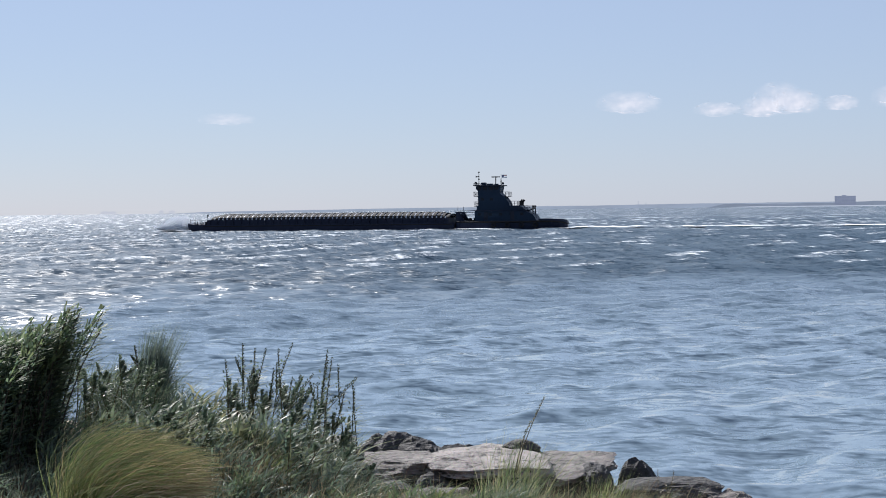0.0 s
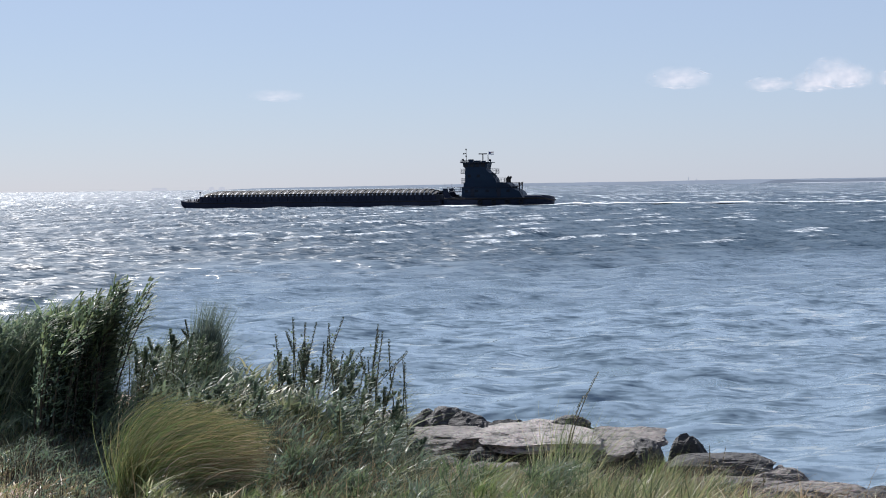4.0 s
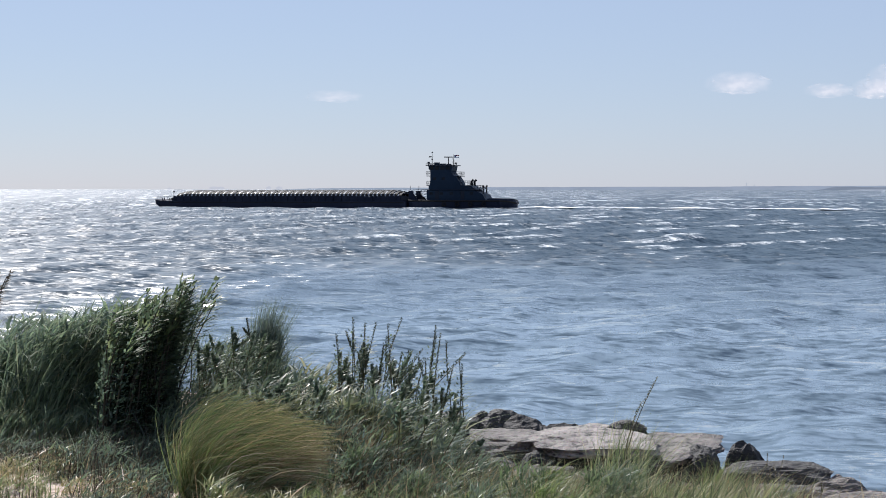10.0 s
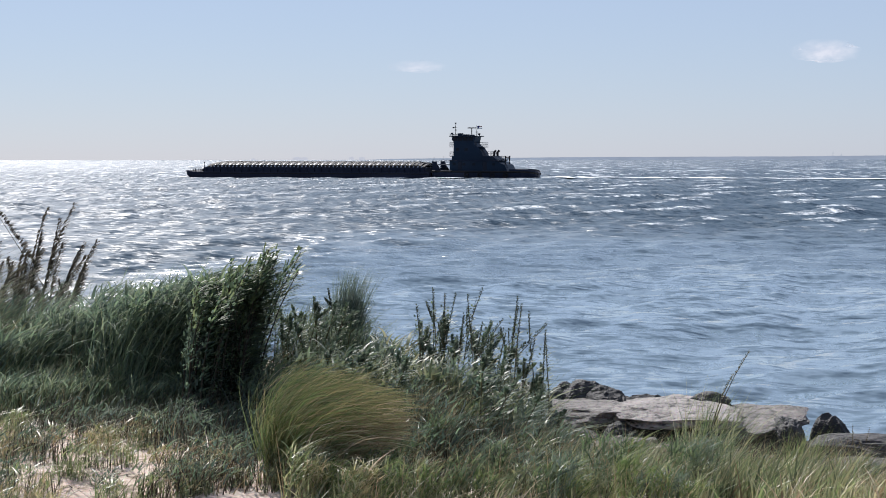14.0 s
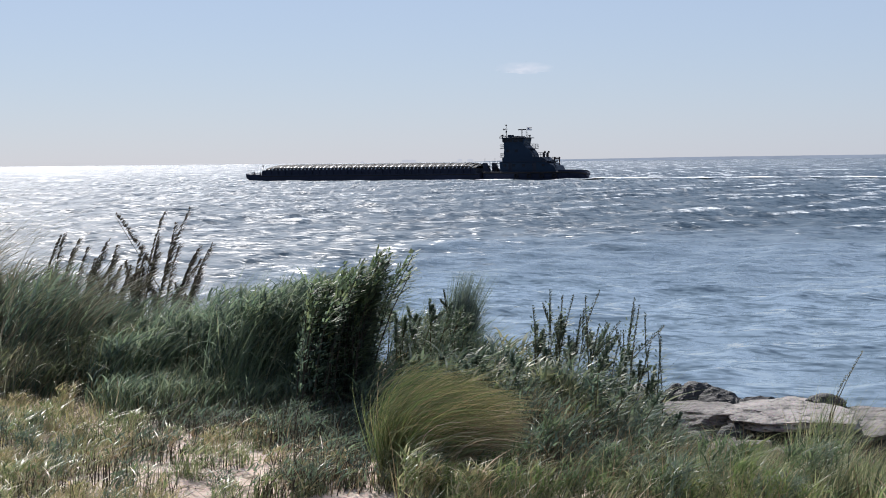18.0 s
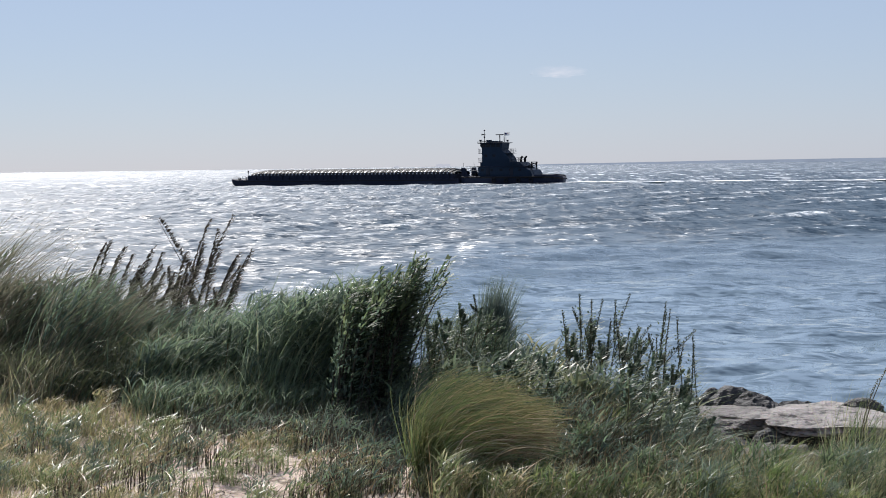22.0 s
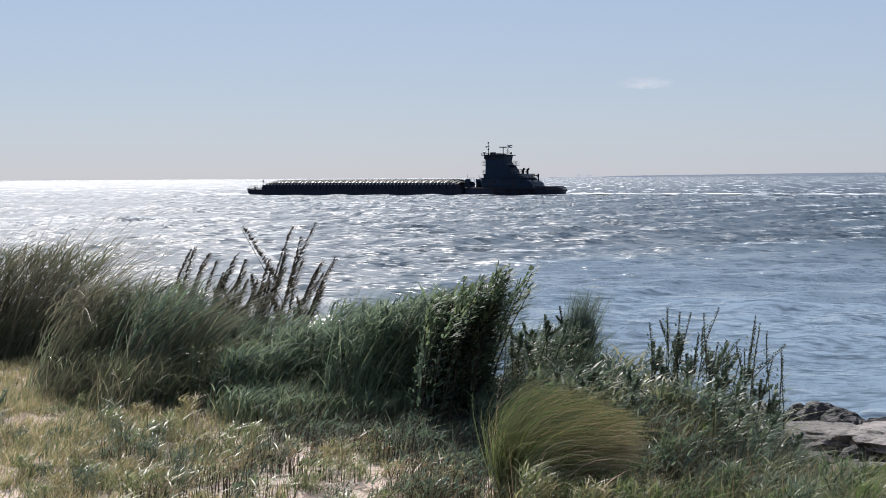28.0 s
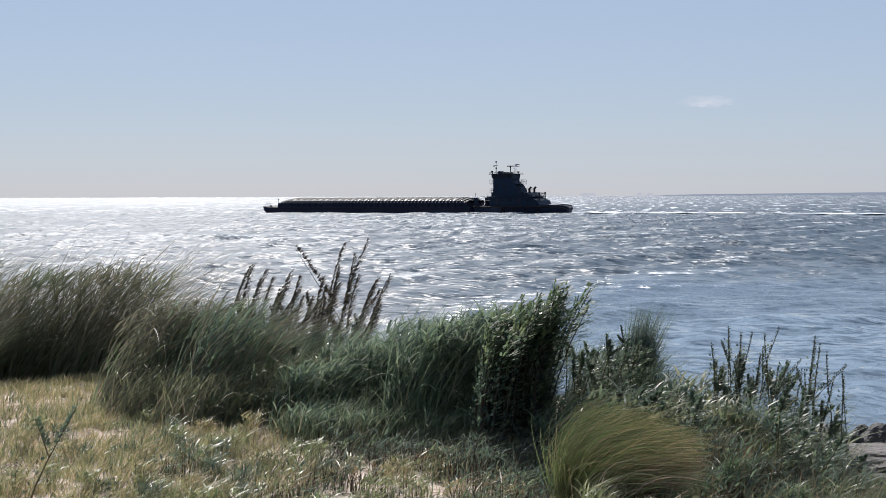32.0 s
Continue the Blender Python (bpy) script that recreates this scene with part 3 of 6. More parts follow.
def cloud(az, el, w, h, seed, material, label="small white cumulus cloud with soft edges"):
    d = 4700.0
    bm = bmesh.new()
    bmesh.ops.create_icosphere(bm, subdivisions=4, radius=1.0)
    noise.seed_set(seed)
    for v in bm.verts:
        n = noise.fractal(v.co * 1.7 + Vector((seed * 3.1, 0, 0)), 0.8, 2.1, 4)
        v.co *= 1 + 0.35 * n
        v.co.y *= 0.06
        if v.co.z < 0:
            v.co.z *= 0.6
    bmesh.ops.delete(bm, geom=[f for f in bm.faces if f.normal.y > 0.0], context="FACES")
    ob = part("cloud", bm, material, None, "", True)
    ob.matrix_world = (Matrix.Translation((-d * math.sin(az), d * math.cos(az), d * math.tan(el))) @ Matrix.Rotation(az, 4, "Z")
                       @ Matrix.Diagonal((w / 2, 300, h / 2, 1)))
    tagged(ob, label, "cloud", "clouds over the sea", "stuff")


for k, (az_, el_, w_, h_) in enumerate(((-0.283, 0.066, 230, 90), (-0.338, 0.061, 165, 55), (-0.364, 0.061, 150, 85), (-0.376, 0.066, 180, 130), (-0.389, 0.064, 140, 95), (-0.413, 0.063, 125, 65), (-0.447, 0.066, 180, 90))):
    cloud(az_, el_, w_, h_, 11 + k, CLOUD)
cloud(-0.029, 0.0585, 200, 50, 31, WISP, "faint torn wisp of white cloud")


# ---- the tow: barge and push tug, forward is +x, the camera's side is +y ----
TOW_HEADING, TOW_SPEED, BOW0 = 158.66, 3.444, Vector((1.62, 360.25, 0))


def hull_mesh(bm, stations, keel):
    """stations: (x, half beam at deck, half beam at water, deck z); a hull lofted through them, with a flat deck."""
    rings = []
    for x, bd, bw, zd in stations:
        ring = [(x, bd, zd), (x, bd * 0.5 + bw * 0.5 + 0.05, zd * 0.45), (x, bw, -0.1), (x, bw * 0.85, keel), (x, -bw * 0.85, keel), (x, -bw, -0.1),
                (x, -bd * 0.5 - bw * 0.5 - 0.05, zd * 0.45), (x, -bd, zd)]
        rings.append([bm.verts.new(p) for p in ring])
    n = 8
    for a_, b_ in zip(rings, rings[1:]):
        for i in range(n):
            j = (i + 1) % n
            bm.faces.new((a_[i], a_[j], b_[j], b_[i]))
    bm.faces.new(rings[0])
    bm.faces.new(rings[-1][::-1])
    bmesh.ops.recalc_face_normals(bm, faces=bm.faces)
    return bm


def railing(parent, pts, h=1.0, every=1.1, name="railing"):
    bm = bmesh.new()
    for p, q in zip(pts, pts[1:]):
        p, q = Vector(p), Vector(q)
        n = max(1, round((q - p).length / every))
        for i in range(n + 1):
            c = p.lerp(q, i / n)
            rod(bm, c, c + Vector((0, 0, h)), 0.03, 5)
        for z in (h, h * 0.55):
            rod(bm, p + Vector((0, 0, z)), q + Vector((0, 0, z)), 0.028, 5)
    return part(name, bm, TRIM, parent)


def build_barge():
    th = thing("hopper_barge", pose(0, 0, 0), "long dark steel hopper barge under arched ribbed covers", "barge")
    st = [(-1.7, 4.9, 4.7, 1.95), (-2.1, 5.2, 4.95, 1.8), (-3.2, 5.35, 5.2, 1.65), (-5, 5.35, 5.3, 1.6), (-30, 5.35, 5.35, 1.6), (-60.7, 5.35, 5.35, 1.6), (-62.2, 5.2, 5.2, 1.6)]
    bm = hull_mesh(bmesh.new(), st, -2.0)
    for v in bm.verts:  # raked bow
        if v.co.x > -2.2 and v.co.z < 1:
            v.co.x -= (1.0 - v.co.z) * 1.1
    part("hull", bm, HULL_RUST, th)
    bm = bmesh.new()
    for s in (-1, 1):
        box(bm, -62.0, -5.4, s * 5.36 - 0.06, s * 5.36 + 0.06, 1.15, 1.35, 0.02)
    part("rub_rail", bm, BLACK, th)
    for s in (-1, 1):
        bm = box(bmesh.new(), -60.9, -6.2, s * 4.6 - 0.08, s * 4.6 + 0.08, 1.6, 2.6, 0.02)
        part("coaming", bm, HULL_RUST, th)
        bm = extrude_profile(bmesh.new(), [(-0.06, 1.6), (0.06, 1.6), (0.06, 2.55), (-0.06, 2.55)], s * 4.68, s * 5.0)
        first = part("coaming_bracket", bm, HULL_RUST, th)
        first.location.x = -6.8
        for i in range(1, 30):
            ob = new("coaming_bracket", first.data)
            ob.parent, ob.location = th, (-6.8 - i * 1.83, 0, 0)
    for x in (-6.2, -60.9):
        part("end_coaming", box(bmesh.new(), x - 0.1, x + 0.1, -4.6, 4.6, 1.6, 2.7, 0.02), HULL_RUST, th)
    # arched cover sections, every other one a step higher so that they nest
    shared = {}
    n = 55
    for i in range(n):
        x = -7.90 - i * 0.971
        ends = min(i, n - 1 - i)
        rise = (0.62, 0.86, 1.02, 1.1)[min(ends, 3)] + (0.14 if i % 2 else 0.0)
        key = round(rise, 3)
        if key not in shared:
            bm = bmesh.new()
            rows = []
            for xx, up in ((0.50, -0.06), (0.46, 0.05), (0.26, 0.10), (0.0, 0.12), (-0.26, 0.10), (-0.46, 0.05), (-0.50, -0.06)):
                rows.append([bm.verts.new((xx, 4.62 * math.cos(t), rise * math.sin(t) ** 0.8 + up)) for t in [math.pi * k / 18 for k in range(19)]])
            for p, q in zip(rows, rows[1:]):
                for k in range(18):
                    bm.faces.new((p[k], p[k + 1], q[k + 1], q[k]))
            ob = part("cover_section", bm, COVER, th)
            shared[key] = ob.data
        else:
            ob = new("cover_section", shared[key])
            ob.parent = th
        ob.location = (x, 0, 2.57)
    for i in range(n + 1):  # rib at each joint, widened and blackened for the covers' shaded sides
        x = -7.41 - i * 0.971
        rise = (0.62, 0.86, 1.02, 1.1)[min(i, n - i, 3)] + 0.34
        if "rib%.2f" % rise not in shared:
            bm = bmesh.new()
            ring = []
            for t in [math.pi * k / 18 for k in range(19)]:
                c, s = math.cos(t), math.sin(t) ** 0.8
                ring.append([bm.verts.new((dx, 4.66 * c * g, rise * s * g)) for dx, g in ((-0.33, 1.0), (0.33, 1.0), (0.33, 0.9), (-0.33, 0.9))])
            for p, q in zip(ring, ring[1:]):
                for k in range(4):
                    bm.faces.new((p[k], p[(k + 1) % 4], q[(k + 1) % 4], q[k]))
            ob = part("shaded_cover_rib", bm, BLACK, th)
            shared["rib%.2f" % rise] = ob.data
        else:
            ob = new("shaded_cover_rib", shared["rib%.2f" % rise])
            ob.parent = th
        ob.location = (x, 0, 2.57)
    for s in (-1, 1):  # dark rail added along the foot of the covers to break up their pale bands
        bm = rod(bmesh.new(), (-8.6, s * 4.42, 3.12), (-59.7, s * 4.42, 3.12), 0.09, 6)
        for k in range(24):
            rod(bm, (-9.2 - 2.15 * k, s * 4.62, 2.6), (-9.2 - 2.15 * k, s * 4.42, 3.12), 0.05, 5)
        part("added_cover_rail", bm, BLACK, th)
    for y in (-3.6, 0, 3.6):
        bm = bmesh.new()
        for dx in (-0.25, 0.25):
            rod(bm, (-3.2 + dx, y, 1.7), (-3.2 + dx, y, 2.25), 0.11)
        box(bm, -3.7, -2.7, y - 0.16, y + 0.16, 1.66, 1.74)
        part("bitt", bm, BLACK, th)
    railing(th, [(-2.3, 4.8, 1.75), (-5.8, 5.1, 1.62)], 0.9, 1.0)
    railing(th, [(-2.3, -4.8, 1.75), (-5.8, -5.1, 1.62)], 0.9, 1.0)
    bm = bmesh.new()
    rod(bm, (-6.2, 4.4, 2.5), (-6.2, 4.4, 3.8), 0.05)
    box(bm, -6.4, -6.05, 4.3, 4.5, 3.5, 3.85, 0.03)
    part("navigation_light", bm, BLACK, th)
    bm = bmesh.new()
    for s in (-1, 1):
        rod(bm, (-5.0, s * 2.2, 1.6), (-5.0, s * 2.2, 2.2), 0.3, 10)
        rod(bm, (-5.0, s * 2.2, 2.2), (-5.0, s * 2.2, 2.28), 0.42, 10)
    part("capstan", bm, BLACK, th)
    return th


def windows(parent, face, spans, z0, z1):
    for p0, p1 in spans:
        bm = bmesh.new()
        if face[0] == "y":
            s = math.copysign(1, face[1])
            box(bm, p0, p1, face[1] - 0.03, face[1] + 0.03, z0, z1, 0.01)
        else:
            box(bm, face[1] - 0.03, face[1] + 0.03, p0, p1, z0, z1, 0.01)
        part("window", bm, GLASS, parent)


def build_tug():
    th = thing("push_tug", pose(0, 0, 0), "dark blue push tug with a tall stepped pilothouse", "tugboat")
    st = [(-0.3, 4.2, 4.2, 2.0), (-1.2, 4.5, 4.4, 2.0), (-6, 4.6, 4.5, 1.95), (-14, 4.6, 4.5, 1.9), (-18.2, 4.5, 4.2, 1.95), (-20.8, 4.1, 3.3, 1.95), (-22.4, 3.2, 1.9, 1.85), (-23.4, 2.1, 0.9, 1.65), (-23.9, 1.0, 0.3, 1.45)]
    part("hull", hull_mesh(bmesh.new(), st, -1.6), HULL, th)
    # bulwark and fender follow the deck edge
    for s in (-1, 1):
        bm = bmesh.new()
        for (xa, ba, _, za), (xb, bb, _, zb) in zip(st[4:], st[5:]):
            quad = [(xa, s * ba, za - 0.05), (xb, s * bb, zb - 0.05), (xb, s * bb, zb + 0.30), (xa, s * ba, za + 0.30)]
            inner = [(x, y - s * 0.12, z) for x, y, z in quad]
            va, vb = [bm.verts.new(p) for p in quad], [bm.verts.new(p) for p in inner]
            bm.faces.new(va)
            bm.faces.new(vb[::-1])
            for i in range(4):
                j = (i + 1) % 4
                bm.faces.new((va[i], vb[i], vb[j], va[j]))
        part("bulwark", bm, HULL, th)
        bm = bmesh.new()
        for (xa, ba, _, za), (xb, bb, _, zb) in zip(st, st[1:]):
            rod(bm, (xa, s * (ba + 0.05), za - 0.25), (xb, s * (bb + 0.05), zb - 0.25), 0.18, 8)
        part("rubber_fender", bm, BLACK, th)
        for x in (-8.5, -11.5, -14.5, -17.5):
            bm = bmesh.new()
            for k in range(14):
                t0, t1 = 2 * math.pi * k / 14, 2 * math.pi * (k + 1) / 14
                rod(bm, (x + 0.42 * math.cos(t0), s * 4.78, 1.0 + 0.42 * math.sin(t0)), (x + 0.42 * math.cos(t1), s * 4.78, 1.0 + 0.42 * math.sin(t1)), 0.15, 6)
            part("tyre_fender", bm, BLACK, th)
        # push knee
        bm = extrude_profile(bmesh.new(), [(0, 0.3), (0, 3.95), (-0.8, 3.95), (-0.95, 3.3), (-1.9, 1.9), (-1.9, 0.3)], s * 2.9 - 0.4, s * 2.9 + 0.4)
        knee = part("push_knee", bm, HULL, th)
        bm = bmesh.new()
        for k in range(7):
            box(bm, 0.0, 0.12, s * 2.9 - 0.36, s * 2.9 + 0.36, 0.6 + k * 0.5, 0.95 + k * 0.5, 0.03)
        part("knee_rubber", bm, BLACK, knee)
    # walkway from the knees to the house
    bm = box(bmesh.new(), -6.0, -1.9, -3.4, 3.4, 3.15, 3.28, 0.02)
    part("walkway", bm, TRIM, th)
    railing(th, [(-2.0, 3.4, 3.25), (-5.9, 3.4, 3.25)], 0.95, 1.2)
    railing(th, [(-2.0, -3.4, 3.25), (-5.9, -3.4, 3.25)], 0.95, 1.2)
    for y in (-3.2, 3.2):
        bm = rod(bmesh.new(), (-0.4, y, 4.1), (-0.4, y, 5.0), 0.045, 6)
        part("jack_staff", bm, TRIM, th)
    for x in (-3.1, -4.6):
        for y in (-2.6, 2.6):
            part("winch", box(rod(bmesh.new(), (x, y - 0.5, 2.35), (x, y + 0.5, 2.35), 0.28, 12), x - 0.5, x + 0.5, y - 0.6, y + 0.6, 1.95, 2.2, 0.03), BLACK, th)
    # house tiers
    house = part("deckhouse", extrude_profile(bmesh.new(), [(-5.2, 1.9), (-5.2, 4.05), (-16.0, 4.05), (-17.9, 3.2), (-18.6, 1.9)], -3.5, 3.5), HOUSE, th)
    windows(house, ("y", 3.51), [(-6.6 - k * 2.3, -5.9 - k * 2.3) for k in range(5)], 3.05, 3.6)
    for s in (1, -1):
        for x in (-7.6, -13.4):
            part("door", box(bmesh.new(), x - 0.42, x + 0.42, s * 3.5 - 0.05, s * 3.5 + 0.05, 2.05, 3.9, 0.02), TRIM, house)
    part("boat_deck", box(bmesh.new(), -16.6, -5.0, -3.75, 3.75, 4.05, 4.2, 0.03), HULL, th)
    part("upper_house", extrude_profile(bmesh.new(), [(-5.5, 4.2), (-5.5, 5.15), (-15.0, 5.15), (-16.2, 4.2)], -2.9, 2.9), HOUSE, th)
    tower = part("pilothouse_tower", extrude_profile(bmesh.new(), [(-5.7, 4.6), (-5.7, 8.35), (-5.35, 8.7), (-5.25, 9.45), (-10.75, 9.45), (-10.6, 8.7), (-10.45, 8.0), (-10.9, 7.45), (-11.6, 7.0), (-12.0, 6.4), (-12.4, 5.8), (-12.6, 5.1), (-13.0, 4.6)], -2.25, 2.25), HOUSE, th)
    for s in (1, -1):
        windows(tower, ("y", s * 2.26), [(-6.45 - k * 1.25, -5.5 - k * 1.25) for k in range(4)], 8.55, 9.3)
        windows(tower, ("y", s * 2.26), [(-7.0, -6.3), (-9.0, -8.3)], 6.3, 6.9)
    windows(tower, ("x", -5.25), [(-2.05 + k * 1.05, -1.15 + k * 1.05) for k in range(4)], 8.75, 9.35)
    part("pilothouse_roof", box(bmesh.new(), -11.3, -4.75, -2.75, 2.75, 9.45, 9.62, 0.03), TRIM, th)
    railing(th, [(-6.8, 2.65, 9.62), (-4.85, 2.65, 9.62), (-4.85, -2.65, 9.62), (-6.8, -2.65, 9.62)], 0.40, 0.9, "roof_railing")
    for x, w, h in ((-6.6, 1.0, 0.62), (-8.0, 1.3, 0.36), (-9.4, 0.8, 0.3)):
        part("roof_locker", box(bmesh.new(), x - w / 2, x + w / 2, -0.6, 0.6, 9.62, 9.62 + h, 0.04), HOUSE, th)
    for x, y, z in ((-5.2, 1.7, 10.05), (-10.6, -1.5, 9.95)):
        bm = rod(bmesh.new(), (x, y, 9.6), (x, y, z), 0.09, 8)
        rod(bm, (x - 0.15, y, z + 0.1), (x + 0.25, y, z + 0.1), 0.22, 10)
        part("searchlight", bm, TRIM, th)
    # balconies fore and aft of the tower
    for x0, x1, z in ((-5.7, -4.75, 7.2), (-5.6, -4.8, 5.1), (-12.4, -10.4, 7.15), (-14.3, -12.3, 5.15)):
        bal = part("balcony", box(bmesh.new(), x0, x1, -2.2, 2.2, z - 0.08, z, 0.02), TRIM, th)
        xe = x1 if x1 > -5.2 else x0
        railing(bal, [(x0 if xe == x1 else x1, 2.15, z), (xe, 2.15, z), (xe, -2.15, z), (x0 if xe == x1 else x1, -2.15, z)], 0.98, 0.75)
    bm = bmesh.new()
    for y in (1.5, 2.0):
        rod(bm, (-11.9, y, 7.1), (-13.0, y, 5.2), 0.045, 6)
    for k in range(7):
        t = k / 6
        rod(bm, (-11.9 - 1.1 * t, 1.5, 7.1 - 1.9 * t), (-11.9 - 1.1 * t, 2.0, 7.1 - 1.9 * t), 0.03, 5)
    part("ladder", bm, TRIM, th)
    # masts, radar, flag
    bm = rod(bmesh.new(), (-5.6, 0.4, 9.6), (-5.6, 0.4, 12.4), 0.085, 8, 0.045)
    rod(bm, (-5.6, -0.35, 11.6), (-5.6, 1.0, 11.6), 0.04, 6)
    rod(bm, (-5.6, 0.4, 11.55), (-5.0, 0.4, 11.5), 0.06, 6)
    for x, z in ((-5.6, 10.8), (-5.05, 11.35), (-5.6, 12.3)):
        box(bm, x - 0.14, x + 0.14, 0.25, 0.55, z, z + 0.3, 0.03)
    part("signal_mast", bm, BLACK, th)
    bm = rod(bmesh.new(), (-9.25, 0, 9.6), (-9.25, 0, 11.3), 0.11, 8)
    rad = part("radar_post", bm, BLACK, th)
    part("radar_scanner", box(bmesh.new(), -10.2, -8.3, -0.14, 0.14, 11.3, 11.52, 0.04), TRIM, rad)
    bm = rod(bmesh.new(), (-10.45, 0.1, 9.6), (-10.45, 0.1, 12.0), 0.06, 8, 0.035)
    part("flag_mast", bm, BLACK, th)
    bm = bmesh.new()
    for k in range(4):
        rod(bm, (-10.3, -1.2 + k * 0.5, 9.6), (-10.3, -1.2 + k * 0.5, 10.7 + 0.4 * (k % 2)), 0.018, 5)
    part("whip_aerial", bm, BLACK, th)
    # flag in three pieces of cloth, streaming aft
    for nm, mt, x0, x1, z0, z1 in (("flag_canton", BLUECLOTH, -11.05, -10.6, 11.45, 11.85), ("flag_stripes", REDCLOTH, -11.7, -11.05, 11.65, 11.85), ("flag_fly", WHITECLOTH, -11.7, -10.6, 11.2, 11.45)):
        bm = bmesh.new()
        cols = []
        for k in range(9):
            x = x1 + (x0 - x1) * k / 8
            y = 0.1 + 0.10 * math.sin((x + 9) * 6)
            cols.append([bm.verts.new((x, y + dy, z)) for z in (z0, z1) for dy in (-0.012, 0.012)])
        for p, q in zip(cols, cols[1:]):
            for i, j in ((0, 1), (1, 3), (3, 2), (2, 0)):
                bm.faces.new((p[i], p[j], q[j], q[i]))
        bm.faces.new([cols[0][i] for i in (0, 2, 3, 1)])
        bm.faces.new([cols[-1][i] for i in (0, 1, 3, 2)])
        part(nm, bm, mt, th)
    # twin exhausts, the after deck and its towing gear
    for s in (-1, 1):
        bm = rod(bmesh.new(), (-14.9, s * 1.3, 4.7), (-14.9, s * 1.3, 6.05), 0.26, 12)
        rod(bm, (-14.9, s * 1.3, 5.95), (-15.3, s * 1.3, 6.4), 0.24, 12)
        part("exhaust_stack", bm, BLACK, th)
    railing(th, [(-13.0, 3.65, 4.2), (-16.5, 3.65, 4.2), (-16.5, -3.65, 4.2), (-13.0, -3.65, 4.2)], 0.9, 0.9)
    bm = bmesh.new()
    for y in (-1.6, 1.6):
        rod(bm, (-17.6, y, 1.9), (-17.6, y, 4.9), 0.14, 8)
        rod(bm, (-17.6, y, 4.6), (-16.2, y, 3.9), 0.08, 6)
        rod(bm, (-17.6, y, 4.85), (-17.6, y, 5.15), 0.22, 8)
    rod(bm, (-17.6, -1.8, 4.75), (-17.6, 1.8, 4.75), 0.12, 8)
    part("towing_frame", bm, BLACK, th)
    railing(th, [(-16.0, 3.2, 4.05), (-17.9, 3.2, 3.1), (-18.6, 3.2, 2.0)], 0.95, 0.8)
    # low rounded hatch and tow gear on the after deck
    bm = bmesh.new()
    bmesh.ops.create_uvsphere(bm, u_segments=20, v_segments=10, radius=1.0)
    for v in bm.verts:
        v.co = Vector((v.co.x * 2.4 - 20.4, v.co.y * 1.7, max(0, v.co.z) * 0.45 + 1.9))
    part("deck_hatch", bm, HULL, th, "", True)
    set_back = -1.02  # the house stands forward of the plan
    for ob in th.children:
        if ob.name.split(".")[0] not in ("hull", "bulwark", "rubber_fender", "tyre_fender", "push_knee", "winch", "jack_staff", "bitt", "towing_winch"):
            ob.location.x -= set_back
    return th


barge = build_barge()
tug = build_tug()


# ---- wake and bow wave ----
def foam_sheet(name, x0, x1, width, label, seed, height=0.25, strength=1.0, nx=220, ny=14, fade_far=0.6, rim=False, lift=0.1):
    """Churned foam on the water along the tow's line, x from x0 back to x1."""
    rng = np.random.RandomState(seed)
    xs = np.linspace(x0, x1, nx)
    vs = np.linspace(-1, 1, ny)
    X, V = np.meshgrid(xs, vs, indexing="ij")
    t = (X - x0) / (x1 - x0)
    wob = sum(np.sin(X * f_ + rng.rand() * 6.28) / (f_ * 9) for f_ in (0.05, 0.11, 0.23, 0.6))
    w = width(t) if callable(width) else width
    Y = V * w + wob
    Z = lift + height * (1 - V ** 2) * (0.75 + 0.25 * np.sin(X * 0.9 + 2 * np.sin(X * 0.33))) * (1 - 0.4 * t) * (1 if rim else 1 + 0.6 * np.exp(-t * 14))
    edge = smooth(1.0, 0.85, np.abs(V)) if rim else 1 - np.abs(V) ** 2.2
    foam = edge * (1 - fade_far * t) * strength * (0.8 + (0.45 if rim else 0.2) * np.sin(X * 0.33 + 2 * np.sin(X * 0.11)))
    idx = np.arange(nx * ny).reshape(nx, ny)
    f = np.stack([idx[:-1, :-1], idx[:-1, 1:], idx[1:, 1:], idx[1:, :-1]], -1).reshape(-1, 4)
    me = mesh_arrays(name, np.stack([X, Y, Z], -1).reshape(-1, 3).tolist(), f.tolist(), FOAM, True)
    att = me.attributes.new("foam", "FLOAT", "POINT")
    att.data.foreach_set("value", np.clip(foam, 0, 1.3).ravel().astype(np.float32))
    return tagged(new(name, me), label, "foam", kind="stuff")


wake = foam_sheet("wake", -83.0, -420, lambda t: 4.6 + 5.0 * t, "long straight white wake of churned water", 2, 0.26, 1.28, 420, 16, 0.2)
side_wash = foam_sheet("bow_wash", 1.0, -88, lambda t: 6.3 + 0.9 * t, "white wash along the barge's waterline", 6, 0.16, 0.98, 260, 40, 0.0, True)


